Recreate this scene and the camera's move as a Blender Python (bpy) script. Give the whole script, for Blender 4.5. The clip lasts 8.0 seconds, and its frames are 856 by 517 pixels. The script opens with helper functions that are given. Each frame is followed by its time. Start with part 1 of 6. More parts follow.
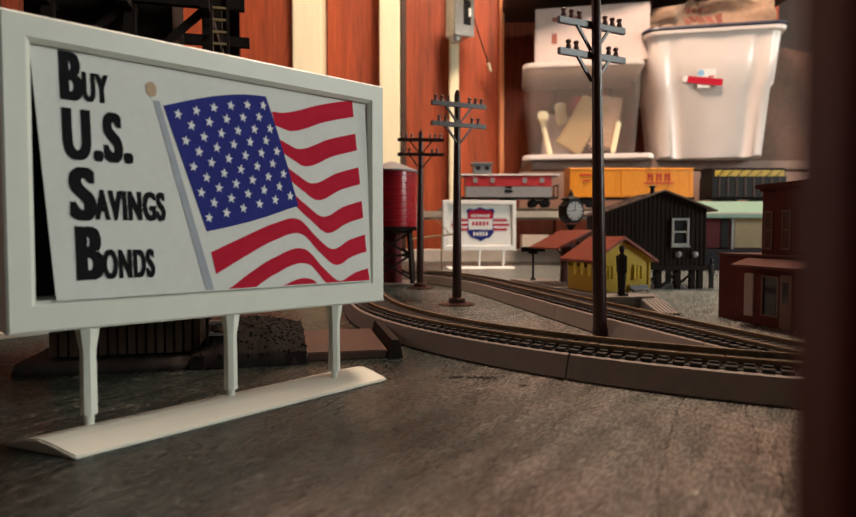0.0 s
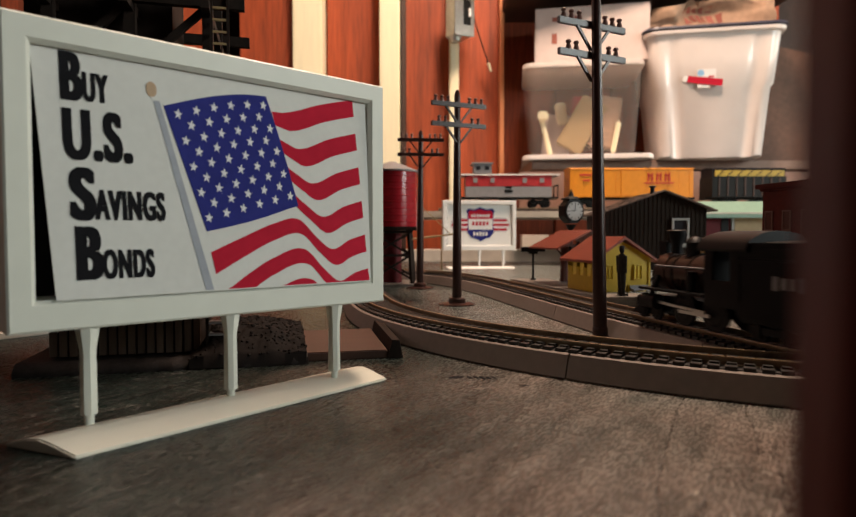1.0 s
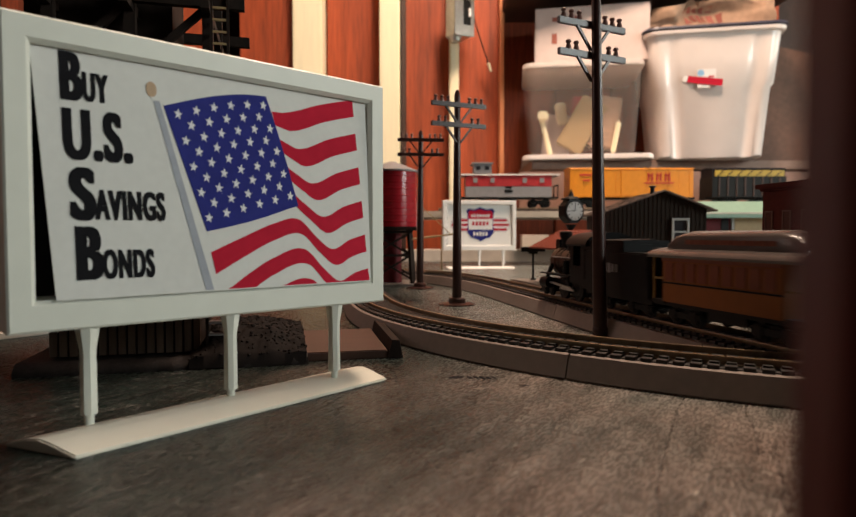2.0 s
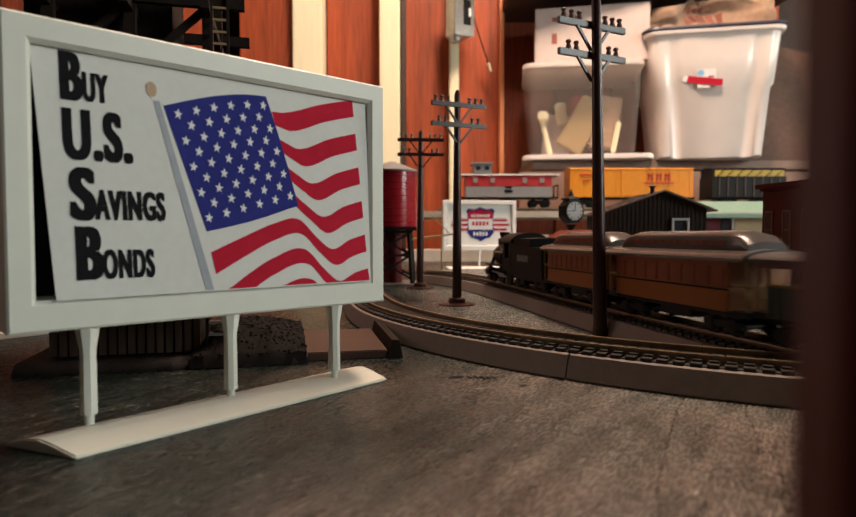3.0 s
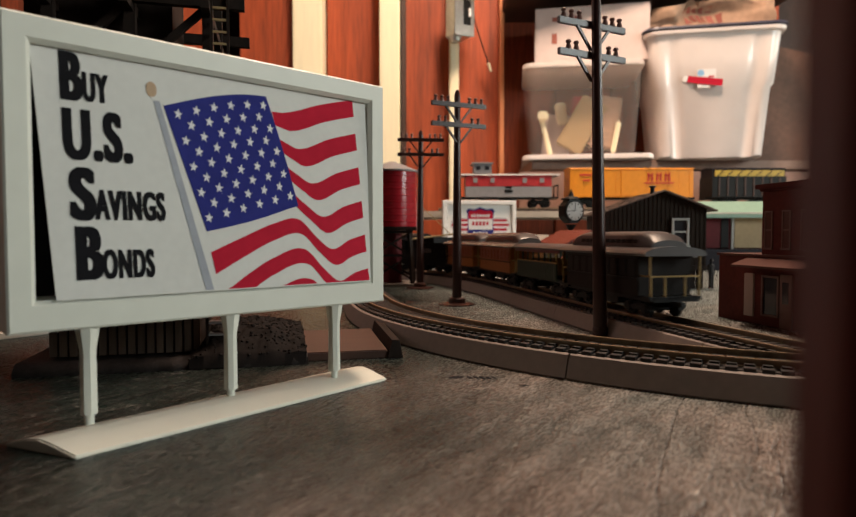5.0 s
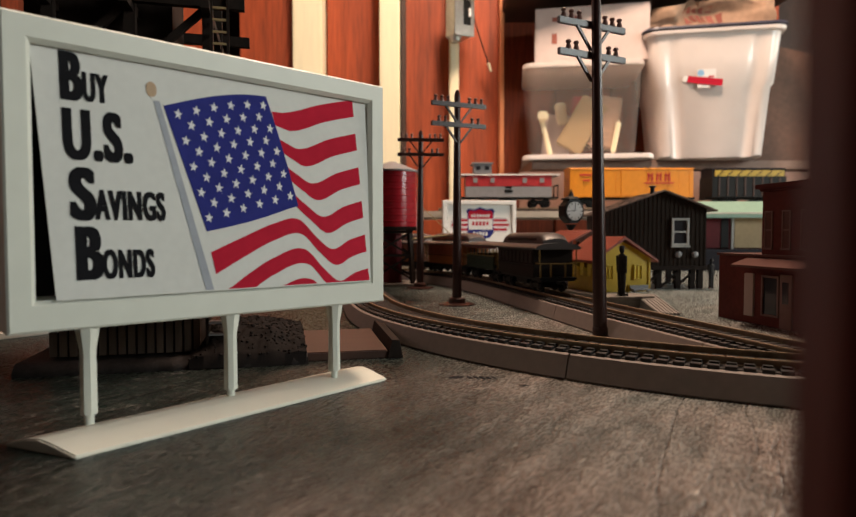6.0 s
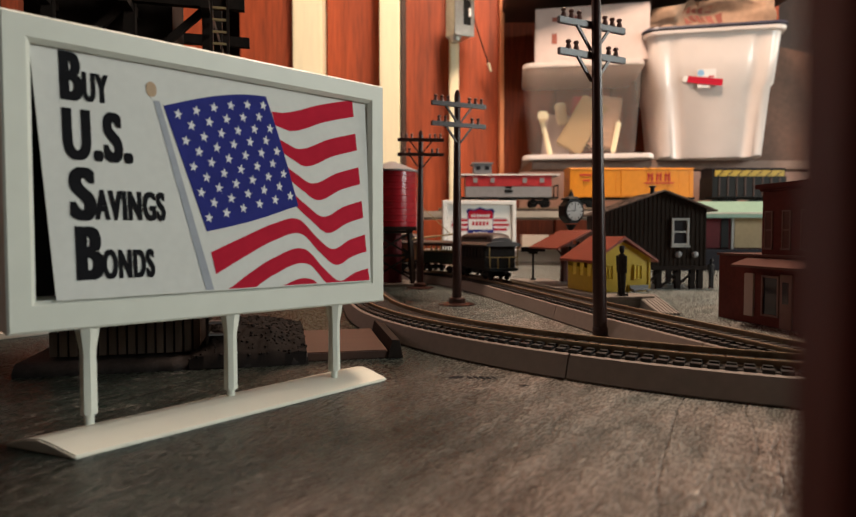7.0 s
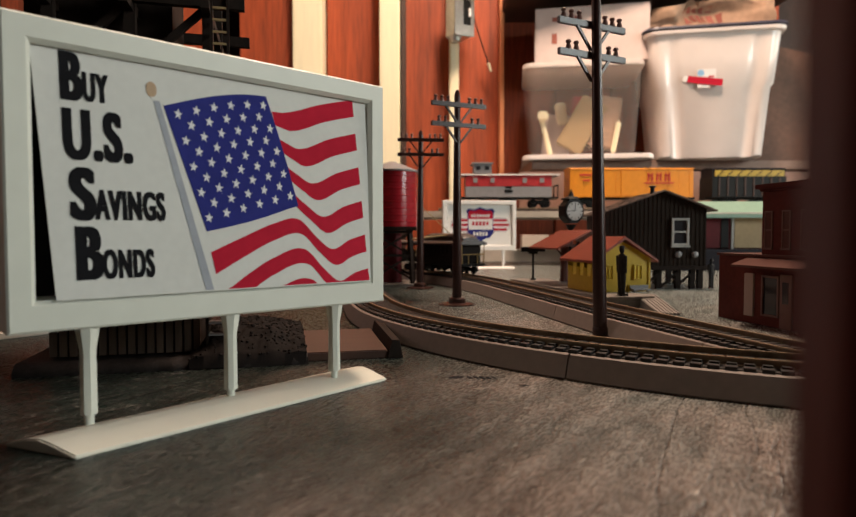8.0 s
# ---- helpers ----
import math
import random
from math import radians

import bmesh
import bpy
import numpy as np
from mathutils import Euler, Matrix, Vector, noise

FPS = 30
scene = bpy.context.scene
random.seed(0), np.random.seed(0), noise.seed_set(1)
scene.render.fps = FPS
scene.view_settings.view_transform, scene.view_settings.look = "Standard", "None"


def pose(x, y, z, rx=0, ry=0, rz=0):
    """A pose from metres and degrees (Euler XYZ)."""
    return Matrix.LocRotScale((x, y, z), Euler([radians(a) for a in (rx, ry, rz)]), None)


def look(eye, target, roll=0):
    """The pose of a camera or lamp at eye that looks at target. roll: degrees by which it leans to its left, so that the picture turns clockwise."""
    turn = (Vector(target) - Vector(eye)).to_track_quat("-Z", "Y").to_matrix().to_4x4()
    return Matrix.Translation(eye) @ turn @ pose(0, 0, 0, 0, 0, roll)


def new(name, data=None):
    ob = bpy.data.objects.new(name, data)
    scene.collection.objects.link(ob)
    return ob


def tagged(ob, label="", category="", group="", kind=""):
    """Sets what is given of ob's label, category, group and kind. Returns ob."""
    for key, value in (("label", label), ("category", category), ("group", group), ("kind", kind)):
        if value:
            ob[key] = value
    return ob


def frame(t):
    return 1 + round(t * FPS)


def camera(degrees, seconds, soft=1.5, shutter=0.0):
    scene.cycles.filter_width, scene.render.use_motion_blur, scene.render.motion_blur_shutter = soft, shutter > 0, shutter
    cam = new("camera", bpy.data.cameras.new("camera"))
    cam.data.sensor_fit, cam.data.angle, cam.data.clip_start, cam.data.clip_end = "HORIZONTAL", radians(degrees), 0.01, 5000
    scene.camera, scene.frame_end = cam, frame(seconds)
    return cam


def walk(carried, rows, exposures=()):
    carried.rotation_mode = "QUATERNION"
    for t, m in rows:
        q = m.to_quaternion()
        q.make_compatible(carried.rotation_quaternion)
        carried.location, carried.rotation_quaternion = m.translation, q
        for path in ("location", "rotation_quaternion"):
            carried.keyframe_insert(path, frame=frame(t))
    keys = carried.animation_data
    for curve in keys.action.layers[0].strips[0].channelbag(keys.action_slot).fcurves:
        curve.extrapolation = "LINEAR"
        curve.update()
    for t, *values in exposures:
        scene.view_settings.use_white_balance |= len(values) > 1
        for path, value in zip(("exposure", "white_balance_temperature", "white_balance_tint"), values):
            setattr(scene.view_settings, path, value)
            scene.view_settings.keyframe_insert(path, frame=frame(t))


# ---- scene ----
cam = camera(70, 8.0, soft=1.3, shutter=0.6)
EYE = (0.0, 0.0, 0.057)
cam.data.dof.use_dof = True
cam.data.dof.focus_distance = 0.30
cam.data.dof.aperture_fstop = 18.0
STILL = pose(*EYE, 90 - 2.224, 0, 0)
walk(cam, [(0.0, STILL), (8.0, STILL)])

# ---- world and light ----
world = bpy.data.worlds.new("world")
scene.world = world
world.use_nodes = True
wn = world.node_tree
sky = wn.nodes.new("ShaderNodeTexSky")
sky.sky_type = "NISHITA"
sky.sun_disc = False
sky.sun_elevation, sky.sun_rotation = radians(32), radians(200)
wn.links.new(sky.outputs[0], wn.nodes["Background"].inputs[0])
wn.nodes["Background"].inputs[1].default_value = 0.10


def area(name, place, target, size_x, size_y, watts, colour):
    lamp = bpy.data.lights.new(name, "AREA")
    lamp.shape, lamp.size, lamp.size_y = "RECTANGLE", size_x, size_y
    lamp.energy, lamp.color = watts, colour
    ob = new(name, lamp)
    ob.matrix_world = look(place, target)
    return ob


# two warm workshop lamps under the ceiling, daylight from two east windows, a little warm daylight from the west window
area("lamp_ceiling_back", (0.30, 0.80, 1.45), (0.34, 1.25, 0.1), 0.30, 0.30, 27.5, (1.0, 0.71, 0.52))
area("lamp_ceiling_front", (0.24, 0.50, 1.70), (0.24, 0.50, 0.0), 0.25, 0.25, 7.0, (1.0, 0.73, 0.57))
area("lamp_window_east", (1.96, -0.45, 0.65), (-0.05, 0.2, 0.08), 0.7, 0.7, 22.8, (0.94, 1.0, 0.95))
area("lamp_window_north_east", (1.96, 1.00, 0.75), (0.1, 0.6, 0.05), 0.5, 0.6, 12.0, (1.0, 0.90, 0.76))
area("lamp_window_west", (-1.39, 0.75, 0.70), (0.3, 0.75, 0.05), 0.6, 0.6, 2.6, (1.0, 0.60, 0.44))
scene.view_settings.exposure = 0.0


# ---- materials ----
def mat(name, base, rough=0.6, metal=0.0, vary=0.25, grain=40.0, bump=0.15, stretch=(1, 1, 1), spec=0.5, dark=None, rnd=0.0):
    """A surface with broad stains and fine grain; base in linear RGB, grain in cycles a metre."""
    m = bpy.data.materials.new(name)
    m.use_nodes = True
    nt = m.node_tree
    b = nt.nodes["Principled BSDF"]
    b.inputs["Roughness"].default_value = rough
    b.inputs["Metallic"].default_value = metal
    b.inputs["Specular IOR Level"].default_value = spec
    tc = nt.nodes.new("ShaderNodeTexCoord")
    mp = nt.nodes.new("ShaderNodeMapping")
    mp.inputs["Scale"].default_value = stretch
    nt.links.new(tc.outputs["Object"], mp.inputs[0])
    n1 = nt.nodes.new("ShaderNodeTexNoise")
    n1.inputs["Scale"].default_value = grain
    n1.inputs["Detail"].default_value = 6
    n2 = nt.nodes.new("ShaderNodeTexNoise")
    n2.inputs["Scale"].default_value = grain * 6
    n2.inputs["Detail"].default_value = 4
    for n in (n1, n2):
        nt.links.new(mp.outputs[0], n.inputs["Vector"])
    add = nt.nodes.new("ShaderNodeMath")
    add.operation = "ADD"
    nt.links.new(n1.outputs["Fac"], add.inputs[0])
    nt.links.new(n2.outputs["Fac"], add.inputs[1])
    half = nt.nodes.new("ShaderNodeMath")
    half.operation = "MULTIPLY"
    half.inputs[1].default_value = 0.5
    nt.links.new(add.outputs[0], half.inputs[0])
    fac = half
    if rnd:
        oi = nt.nodes.new("ShaderNodeObjectInfo")
        mr = nt.nodes.new("ShaderNodeMath")
        mr.operation = "MULTIPLY_ADD"
        mr.inputs[1].default_value, mr.inputs[2].default_value = rnd, -rnd / 2
        nt.links.new(oi.outputs["Random"], mr.inputs[0])
        fac = nt.nodes.new("ShaderNodeMath")
        fac.operation = "ADD"
        nt.links.new(half.outputs[0], fac.inputs[0])
        nt.links.new(mr.outputs[0], fac.inputs[1])
    ramp = nt.nodes.new("ShaderNodeValToRGB")
    lo = dark or tuple(c * (1 - vary) for c in base)
    hi = tuple(min(1, c * (1 + vary * 0.6)) for c in base)
    ramp.color_ramp.elements[0].position, ramp.color_ramp.elements[1].position = 0.34, 0.66
    ramp.color_ramp.elements[0].color, ramp.color_ramp.elements[1].color = (*lo, 1), (*hi, 1)
    nt.links.new(fac.outputs[0], ramp.inputs[0])
    nt.links.new(ramp.outputs[0], b.inputs["Base Color"])
    if bump:
        bp = nt.nodes.new("ShaderNodeBump")
        bp.inputs["Strength"].default_value = bump
        bp.inputs["Distance"].default_value = 0.0006
        nt.links.new(half.outputs[0], bp.inputs["Height"])
        nt.links.new(bp.outputs[0], b.inputs["Normal"])
    return m


def clear(name, colour, rough=0.15, see=0.3):
    m = bpy.data.materials.new(name)
    m.use_nodes = True
    b = m.node_tree.nodes["Principled BSDF"]
    b.inputs["Base Color"].default_value = (*colour, 1)
    b.inputs["Roughness"].default_value = rough
    b.inputs["Alpha"].default_value = see
    return m


def painted_ply(name):
    """Thin dark green paint over plywood: raised diagonal grain, pale scuffed ridges, brown patches, painted shade from
    west to east.
    """
    m = bpy.data.materials.new(name)
    m.use_nodes = True
    nt = m.node_tree
    b = nt.nodes["Principled BSDF"]
    tc = nt.nodes.new("ShaderNodeTexCoord")

    def noise_at(scale, stretch, turn, detail=6, distort=0.0):
        mp = nt.nodes.new("ShaderNodeMapping")
        mp.vector_type = "POINT"
        mp.inputs["Rotation"].default_value = (0, 0, radians(turn))
        mp2 = nt.nodes.new("ShaderNodeMapping")
        mp2.inputs["Scale"].default_value = stretch
        n = nt.nodes.new("ShaderNodeTexNoise")
        n.inputs["Scale"].default_value, n.inputs["Detail"].default_value = scale, detail
        n.inputs["Distortion"].default_value = distort
        nt.links.new(tc.outputs["Object"], mp.inputs[0])
        nt.links.new(mp.outputs[0], mp2.inputs[0])
        nt.links.new(mp2.outputs[0], n.inputs["Vector"])
        return n.outputs["Fac"]

    def ramp(src, p0, c0, p1, c1):
        r = nt.nodes.new("ShaderNodeValToRGB")
        e = r.color_ramp.elements
        e[0].position, e[1].position, e[0].color, e[1].color = p0, p1, (*c0, 1), (*c1, 1)
        nt.links.new(src, r.inputs[0])
        return r.outputs[0]

    def mix(fac, a, c, mode="MIX"):
        x = nt.nodes.new("ShaderNodeMix")
        x.data_type, x.blend_type = "RGBA", mode
        nt.links.new(fac, x.inputs[0])
        nt.links.new(a, x.inputs[6])
        nt.links.new(c, x.inputs[7])
        return x.outputs[2]

    streak = noise_at(150, (1.0, 0.20, 1), 32, 8, 0.6)
    fine = noise_at(1100, (1.0, 0.26, 1), 32, 8)
    blotch = noise_at(12, (1, 0.8, 1), 32, 7)
    scuff = noise_at(620, (1.0, 0.22, 1), 32, 7)
    base = ramp(streak, 0.34, (0.024, 0.030, 0.026), 0.68, (0.056, 0.062, 0.054))
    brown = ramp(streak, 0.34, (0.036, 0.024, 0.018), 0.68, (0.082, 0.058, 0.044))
    # brown patches thin out towards the back, where the base stays green
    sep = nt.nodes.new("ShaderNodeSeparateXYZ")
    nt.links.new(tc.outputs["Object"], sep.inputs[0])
    brown_front = nt.nodes.new("ShaderNodeMath")
    brown_front.operation = "MULTIPLY_ADD"
    brown_front.inputs[1].default_value = -0.75
    nt.links.new(sep.outputs["Y"], brown_front.inputs[0])
    nt.links.new(blotch, brown_front.inputs[2])
    col = mix(ramp(brown_front.outputs[0], 0.14, (0, 0, 0), 0.50, (0.62, 0.62, 0.62)), base, brown)
    pale = nt.nodes.new("ShaderNodeRGB")
    pale.outputs[0].default_value = (0.19, 0.19, 0.16, 1)
    col = mix(ramp(scuff, 0.61, (0, 0, 0), 0.74, (0.50, 0.50, 0.50)), col, pale.outputs[0])
    figure = noise_at(26, (1.0, 0.12, 1), 30, 5, 0.6)
    scaled = nt.nodes.new("ShaderNodeMath")
    scaled.operation = "MULTIPLY"
    scaled.inputs[1].default_value = 4.0
    nt.links.new(figure, scaled.inputs[0])
    ping = nt.nodes.new("ShaderNodeMath")
    ping.operation = "PINGPONG"
    ping.inputs[1].default_value = 0.5
    nt.links.new(scaled.outputs[0], ping.inputs[0])
    line = ramp(ping.outputs[0], 0.006, (0.58, 0.58, 0.58), 0.035, (1, 1, 1))
    full = nt.nodes.new("ShaderNodeValue")
    full.outputs[0].default_value = 1.0
    col = mix(full.outputs[0], col, line, "MULTIPLY")
    col = mix(full.outputs[0], col, ramp(fine, 0.36, (0.52, 0.52, 0.52), 0.64, (1, 1, 1)), "MULTIPLY")
    # light and shade put into the colour: dark west side, pale east side
    lit_east = nt.nodes.new("ShaderNodeMath")
    lit_east.operation = "MULTIPLY_ADD"
    lit_east.inputs[1].default_value = 6.0
    nt.links.new(sep.outputs["X"], lit_east.inputs[0])
    nt.links.new(blotch, lit_east.inputs[2])
    col = mix(full.outputs[0], col, ramp(lit_east.outputs[0], 0.26, (0.040, 0.070, 0.062), 0.86, (1.0, 0.95, 0.90)), "MULTIPLY")
    # a knot: warped dark rings round one spot
    spot = nt.nodes.new("ShaderNodeVectorMath")
    spot.operation = "DISTANCE"
    spot.inputs[1].default_value = (0.0768, 0.1390, 0.0)
    nt.links.new(tc.outputs["Object"], spot.inputs[0])
    warp = nt.nodes.new("ShaderNodeMath")
    warp.operation = "MULTIPLY_ADD"
    warp.inputs[1].default_value = 0.012
    nt.links.new(noise_at(90, (1, 1, 1), 0, 3), warp.inputs[0])
    nt.links.new(spot.outputs["Value"], warp.inputs[2])
    turns = nt.nodes.new("ShaderNodeMath")
    turns.operation = "MULTIPLY"
    turns.inputs[1].default_value = 420.0
    nt.links.new(warp.outputs[0], turns.inputs[0])
    wave = nt.nodes.new("ShaderNodeMath")
    wave.operation = "PINGPONG"
    wave.inputs[1].default_value = 0.5
    nt.links.new(turns.outputs[0], wave.inputs[0])
    rings = ramp(wave.outputs[0], 0.05, (0.35, 0.33, 0.32), 0.26, (1, 1, 1))
    near_knot = ramp(warp.outputs[0], 0.013, (0.80, 0.80, 0.80), 0.018, (0, 0, 0))
    knotted = mix(full.outputs[0], col, rings, "MULTIPLY")
    col = mix(near_knot, col, knotted)
    # raises the whole colour so the painted light shows in the east
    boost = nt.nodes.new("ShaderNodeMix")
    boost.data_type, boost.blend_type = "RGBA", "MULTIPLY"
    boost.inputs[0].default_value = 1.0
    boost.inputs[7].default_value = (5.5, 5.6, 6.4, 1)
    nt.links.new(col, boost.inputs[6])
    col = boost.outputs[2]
    fleck = nt.nodes.new("ShaderNodeRGB")
    fleck.outputs[0].default_value = (0.16, 0.15, 0.125, 1)
    col = mix(ramp(noise_at(760, (1.0, 0.16, 1), 34, 5), 0.655, (0, 0, 0), 0.72, (0.55, 0.55, 0.55)), col, fleck.outputs[0])
    b.inputs["Specular IOR Level"].default_value = 0.26
    nt.links.new(col, b.inputs["Base Color"])
    rough = ramp(fine, 0.3, (0.15, 0.15, 0.15), 0.7, (0.38, 0.38, 0.38))
    nt.links.new(rough, b.inputs["Roughness"])
    add = nt.nodes.new("ShaderNodeMath")
    add.operation = "MULTIPLY_ADD"
    add.inputs[1].default_value = 0.40
    nt.links.new(fine, add.inputs[0])
    nt.links.new(streak, add.inputs[2])
    cracked = nt.nodes.new("ShaderNodeMath")
    cracked.operation = "MULTIPLY_ADD"
    cracked.inputs[1].default_value = 0.35
    nt.links.new(line, cracked.inputs[0])
    nt.links.new(add.outputs[0], cracked.inputs[2])
    bp = nt.nodes.new("ShaderNodeBump")
    bp.inputs["Strength"].default_value, bp.inputs["Distance"].default_value = 1.0, 0.0018
    nt.links.new(cracked.outputs[0], bp.inputs["Height"])
    nt.links.new(bp.outputs[0], b.inputs["Normal"])
    return m


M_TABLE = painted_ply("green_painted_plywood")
M_CREAM = mat("cream_plastic", (0.68, 0.69, 0.61), 0.42, spec=0.3, vary=0.05, grain=20, bump=0.03)
M_WHITEPL = mat("bright_white_plastic", (0.86, 0.85, 0.82), 0.4, spec=0.4, vary=0.03, grain=20, bump=0.02)
M_CARD = mat("white_card", (0.66, 0.66, 0.62), 0.85, spec=0.06, vary=0.05, grain=60, bump=0.03)
M_INK = mat("black_ink", (0.012, 0.012, 0.014), 0.85, vary=0.2, bump=0, spec=0.06)
M_RED = mat("red_ink", (0.46, 0.018, 0.04), 0.85, vary=0.12, bump=0, spec=0.06)
M_BLUE = mat("blue_ink", (0.030, 0.035, 0.19), 0.85, vary=0.15, bump=0, spec=0.06)
M_WHITE = mat("white_ink", (0.74, 0.74, 0.74), 0.85, vary=0.04, bump=0, spec=0.06)
M_GREYINK = mat("grey_ink", (0.36, 0.38, 0.42), 0.85, vary=0.15, bump=0, spec=0.06)
M_BRASS = mat("gold_ink", (0.50, 0.36, 0.24), 0.7, vary=0.2, bump=0, spec=0.06)
M_BALLAST = mat("grey_roadbed_plastic", (0.225, 0.185, 0.162), 0.62, vary=0.12, grain=50, bump=0.12)
M_TIE = mat("black_tie_plastic", (0.016, 0.015, 0.015), 0.5, vary=0.3, grain=120, bump=0.1)
M_RAIL = mat("tarnished_rail", (0.33, 0.245, 0.16), 0.42, metal=0.8, vary=0.35, grain=60, bump=0.05)
M_POLE = mat("dark_brown_plastic", (0.034, 0.012, 0.009), 0.33, spec=0.36, vary=0.25, grain=60, bump=0.06)
M_PLANK = mat("red_brown_board", (0.34, 0.060, 0.015), 0.6, vary=0.48, grain=4, bump=0.3, stretch=(9, 9, 0.6), rnd=0.12)
M_STUD = mat("pale_pine", (0.92, 0.85, 0.60), 0.6, vary=0.06, grain=5, bump=0.2, stretch=(9, 9, 0.6))
M_DARKWOOD = mat("black_stained_timber", (0.020, 0.013, 0.010), 0.7, spec=0.15, vary=0.45, grain=30, bump=0.4, stretch=(1, 1, 0.2))
M_COAL = mat("black_coal", (0.014, 0.011, 0.010), 0.8, spec=0.08, vary=0.3, grain=300, bump=0.3)
M_INSUL = mat("red_brown_insulator", (0.15, 0.075, 0.062), 0.35, vary=0.2, grain=60, bump=0.03)
M_DARKCARD = mat("dark_brown_cardboard", (0.13, 0.065, 0.042), 0.7, vary=0.3, grain=12, bump=0.1)
M_RAMP = mat("brown_plank_board", (0.060, 0.026, 0.017), 0.55, vary=0.3, grain=20, bump=0.2, stretch=(1, 5, 1))
M_ROCK = mat("black_rock", (0.026, 0.022, 0.021), 0.7, vary=0.4, grain=120, bump=0.9, spec=0.10)
M_TANK = mat("crimson_tank_plastic", (0.32, 0.010, 0.018), 0.20, vary=0.2, grain=30, bump=0.05)
M_GREYPL = mat("grey_plastic", (0.25, 0.25, 0.26), 0.45, vary=0.15, grain=30, bump=0.05)
M_CABRED = mat("caboose_red", (0.45, 0.035, 0.04), 0.4, vary=0.15, grain=30, bump=0.05)
M_BLACKPL = mat("black_plastic", (0.009, 0.009, 0.009), 0.45, spec=0.18, vary=0.3, grain=60, bump=0.05)
M_ORANGEBOX = mat("orange_yellow_boxcar", (0.74, 0.27, 0.015), 0.4, vary=0.1, grain=20, bump=0.04)
M_REDMARK = mat("red_marking", (0.55, 0.03, 0.02), 0.5, vary=0.1, bump=0)
M_YELLOW = mat("yellow_plastic", (0.50, 0.34, 0.016), 0.42, vary=0.12, grain=30, bump=0.06)
M_REDROOF = mat("orange_red_roof", (0.25, 0.054, 0.030), 0.5, vary=0.2, grain=40, bump=0.1)
M_SIDING = mat("dark_siding", (0.024, 0.016, 0.012), 0.7, spec=0.12, vary=0.3, grain=40, bump=0.2)
M_DARKROOF = mat("brown_grey_roof", (0.12, 0.080, 0.060), 0.6, vary=0.3, grain=60, bump=0.2)
M_WINGREY = mat("grey_window_plastic", (0.42, 0.42, 0.40), 0.5, vary=0.1, bump=0.03)
M_BRICK = mat("dark_red_brick_plastic", (0.095, 0.018, 0.014), 0.6, spec=0.15, vary=0.25, grain=60, bump=0.15)
M_BRICKTRIM = mat("brown_trim_plastic", (0.10, 0.042, 0.034), 0.6, spec=0.15, vary=0.15, grain=40, bump=0.05)
M_WINTRIM = mat("dusty_pink_trim_plastic", (0.17, 0.095, 0.08), 0.6, spec=0.2, vary=0.15, grain=40, bump=0.05)
M_PINKTRIM = mat("pale_door_plastic", (0.34, 0.25, 0.22), 0.5, vary=0.1, grain=40, bump=0.05)
M_POST = mat("varnished_brown_post", (0.13, 0.018, 0.011), 0.5, vary=0.2, grain=20, bump=0.1)
M_CONC = mat("pale_grey_platform", (0.21, 0.185, 0.165), 0.6, vary=0.15, grain=60, bump=0.1)
M_BIN = mat("frosted_white_bin", (0.80, 0.74, 0.71), 0.22, vary=0.06, grain=3, bump=0.04)
M_BINLID = mat("dark_blue_lid", (0.05, 0.05, 0.08), 0.4, vary=0.2, bump=0.03)
M_CLEAR = clear("clear_bin_plastic", (0.80, 0.74, 0.68), 0.12, 0.11)
M_CLEARLID = clear("milky_lid_plastic", (0.84, 0.78, 0.74), 0.3, 0.62)
M_CARTON = mat("white_carton", (0.62, 0.52, 0.49), 0.6, vary=0.1, grain=6, bump=0.06)
M_BAG = mat("brown_paper", (0.42, 0.27, 0.18), 0.7, vary=0.25, grain=14, bump=0.6)
M_BAGINK = mat("faded_red_print", (0.34, 0.10, 0.07), 0.7, vary=0.3, bump=0)
M_CREAMWALL = mat("white_painted_board", (0.62, 0.58, 0.52), 0.6, vary=0.12, grain=8, bump=0.1)
M_GREYWALL = mat("plain_wall", (0.09, 0.06, 0.045), 0.8, vary=0.2, grain=5, bump=0.2)
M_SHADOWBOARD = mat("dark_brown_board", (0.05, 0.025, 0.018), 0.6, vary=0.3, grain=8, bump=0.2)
M_SHELF = mat("pale_shelf_edge", (0.46, 0.40, 0.33), 0.6, vary=0.12, grain=12, bump=0.1)
M_SHELFDIM = mat("dull_brown_shelf", (0.26, 0.17, 0.13), 0.6, vary=0.2, grain=12, bump=0.1)
M_GREENROOF = mat("pale_green_roof", (0.23, 0.37, 0.29), 0.5, vary=0.1, grain=20, bump=0.05)
M_TAN = mat("tan_plastic", (0.36, 0.25, 0.12), 0.5, vary=0.12, grain=30, bump=0.05)
M_NAVY = mat("navy_plastic", (0.012, 0.012, 0.018), 0.5, spec=0.15, vary=0.2, bump=0.05)
M_STEEL = mat("galvanised_steel", (0.60, 0.60, 0.57), 0.28, metal=0.8, vary=0.2, grain=30, bump=0.1)
M_SMOKE = mat("dark_window_glass", (0.03, 0.03, 0.035), 0.08, vary=0.1, bump=0)
M_FIGURE = mat("painted_figure", (0.020, 0.017, 0.017), 0.6, spec=0.2, vary=0.6, grain=120, bump=0.05)
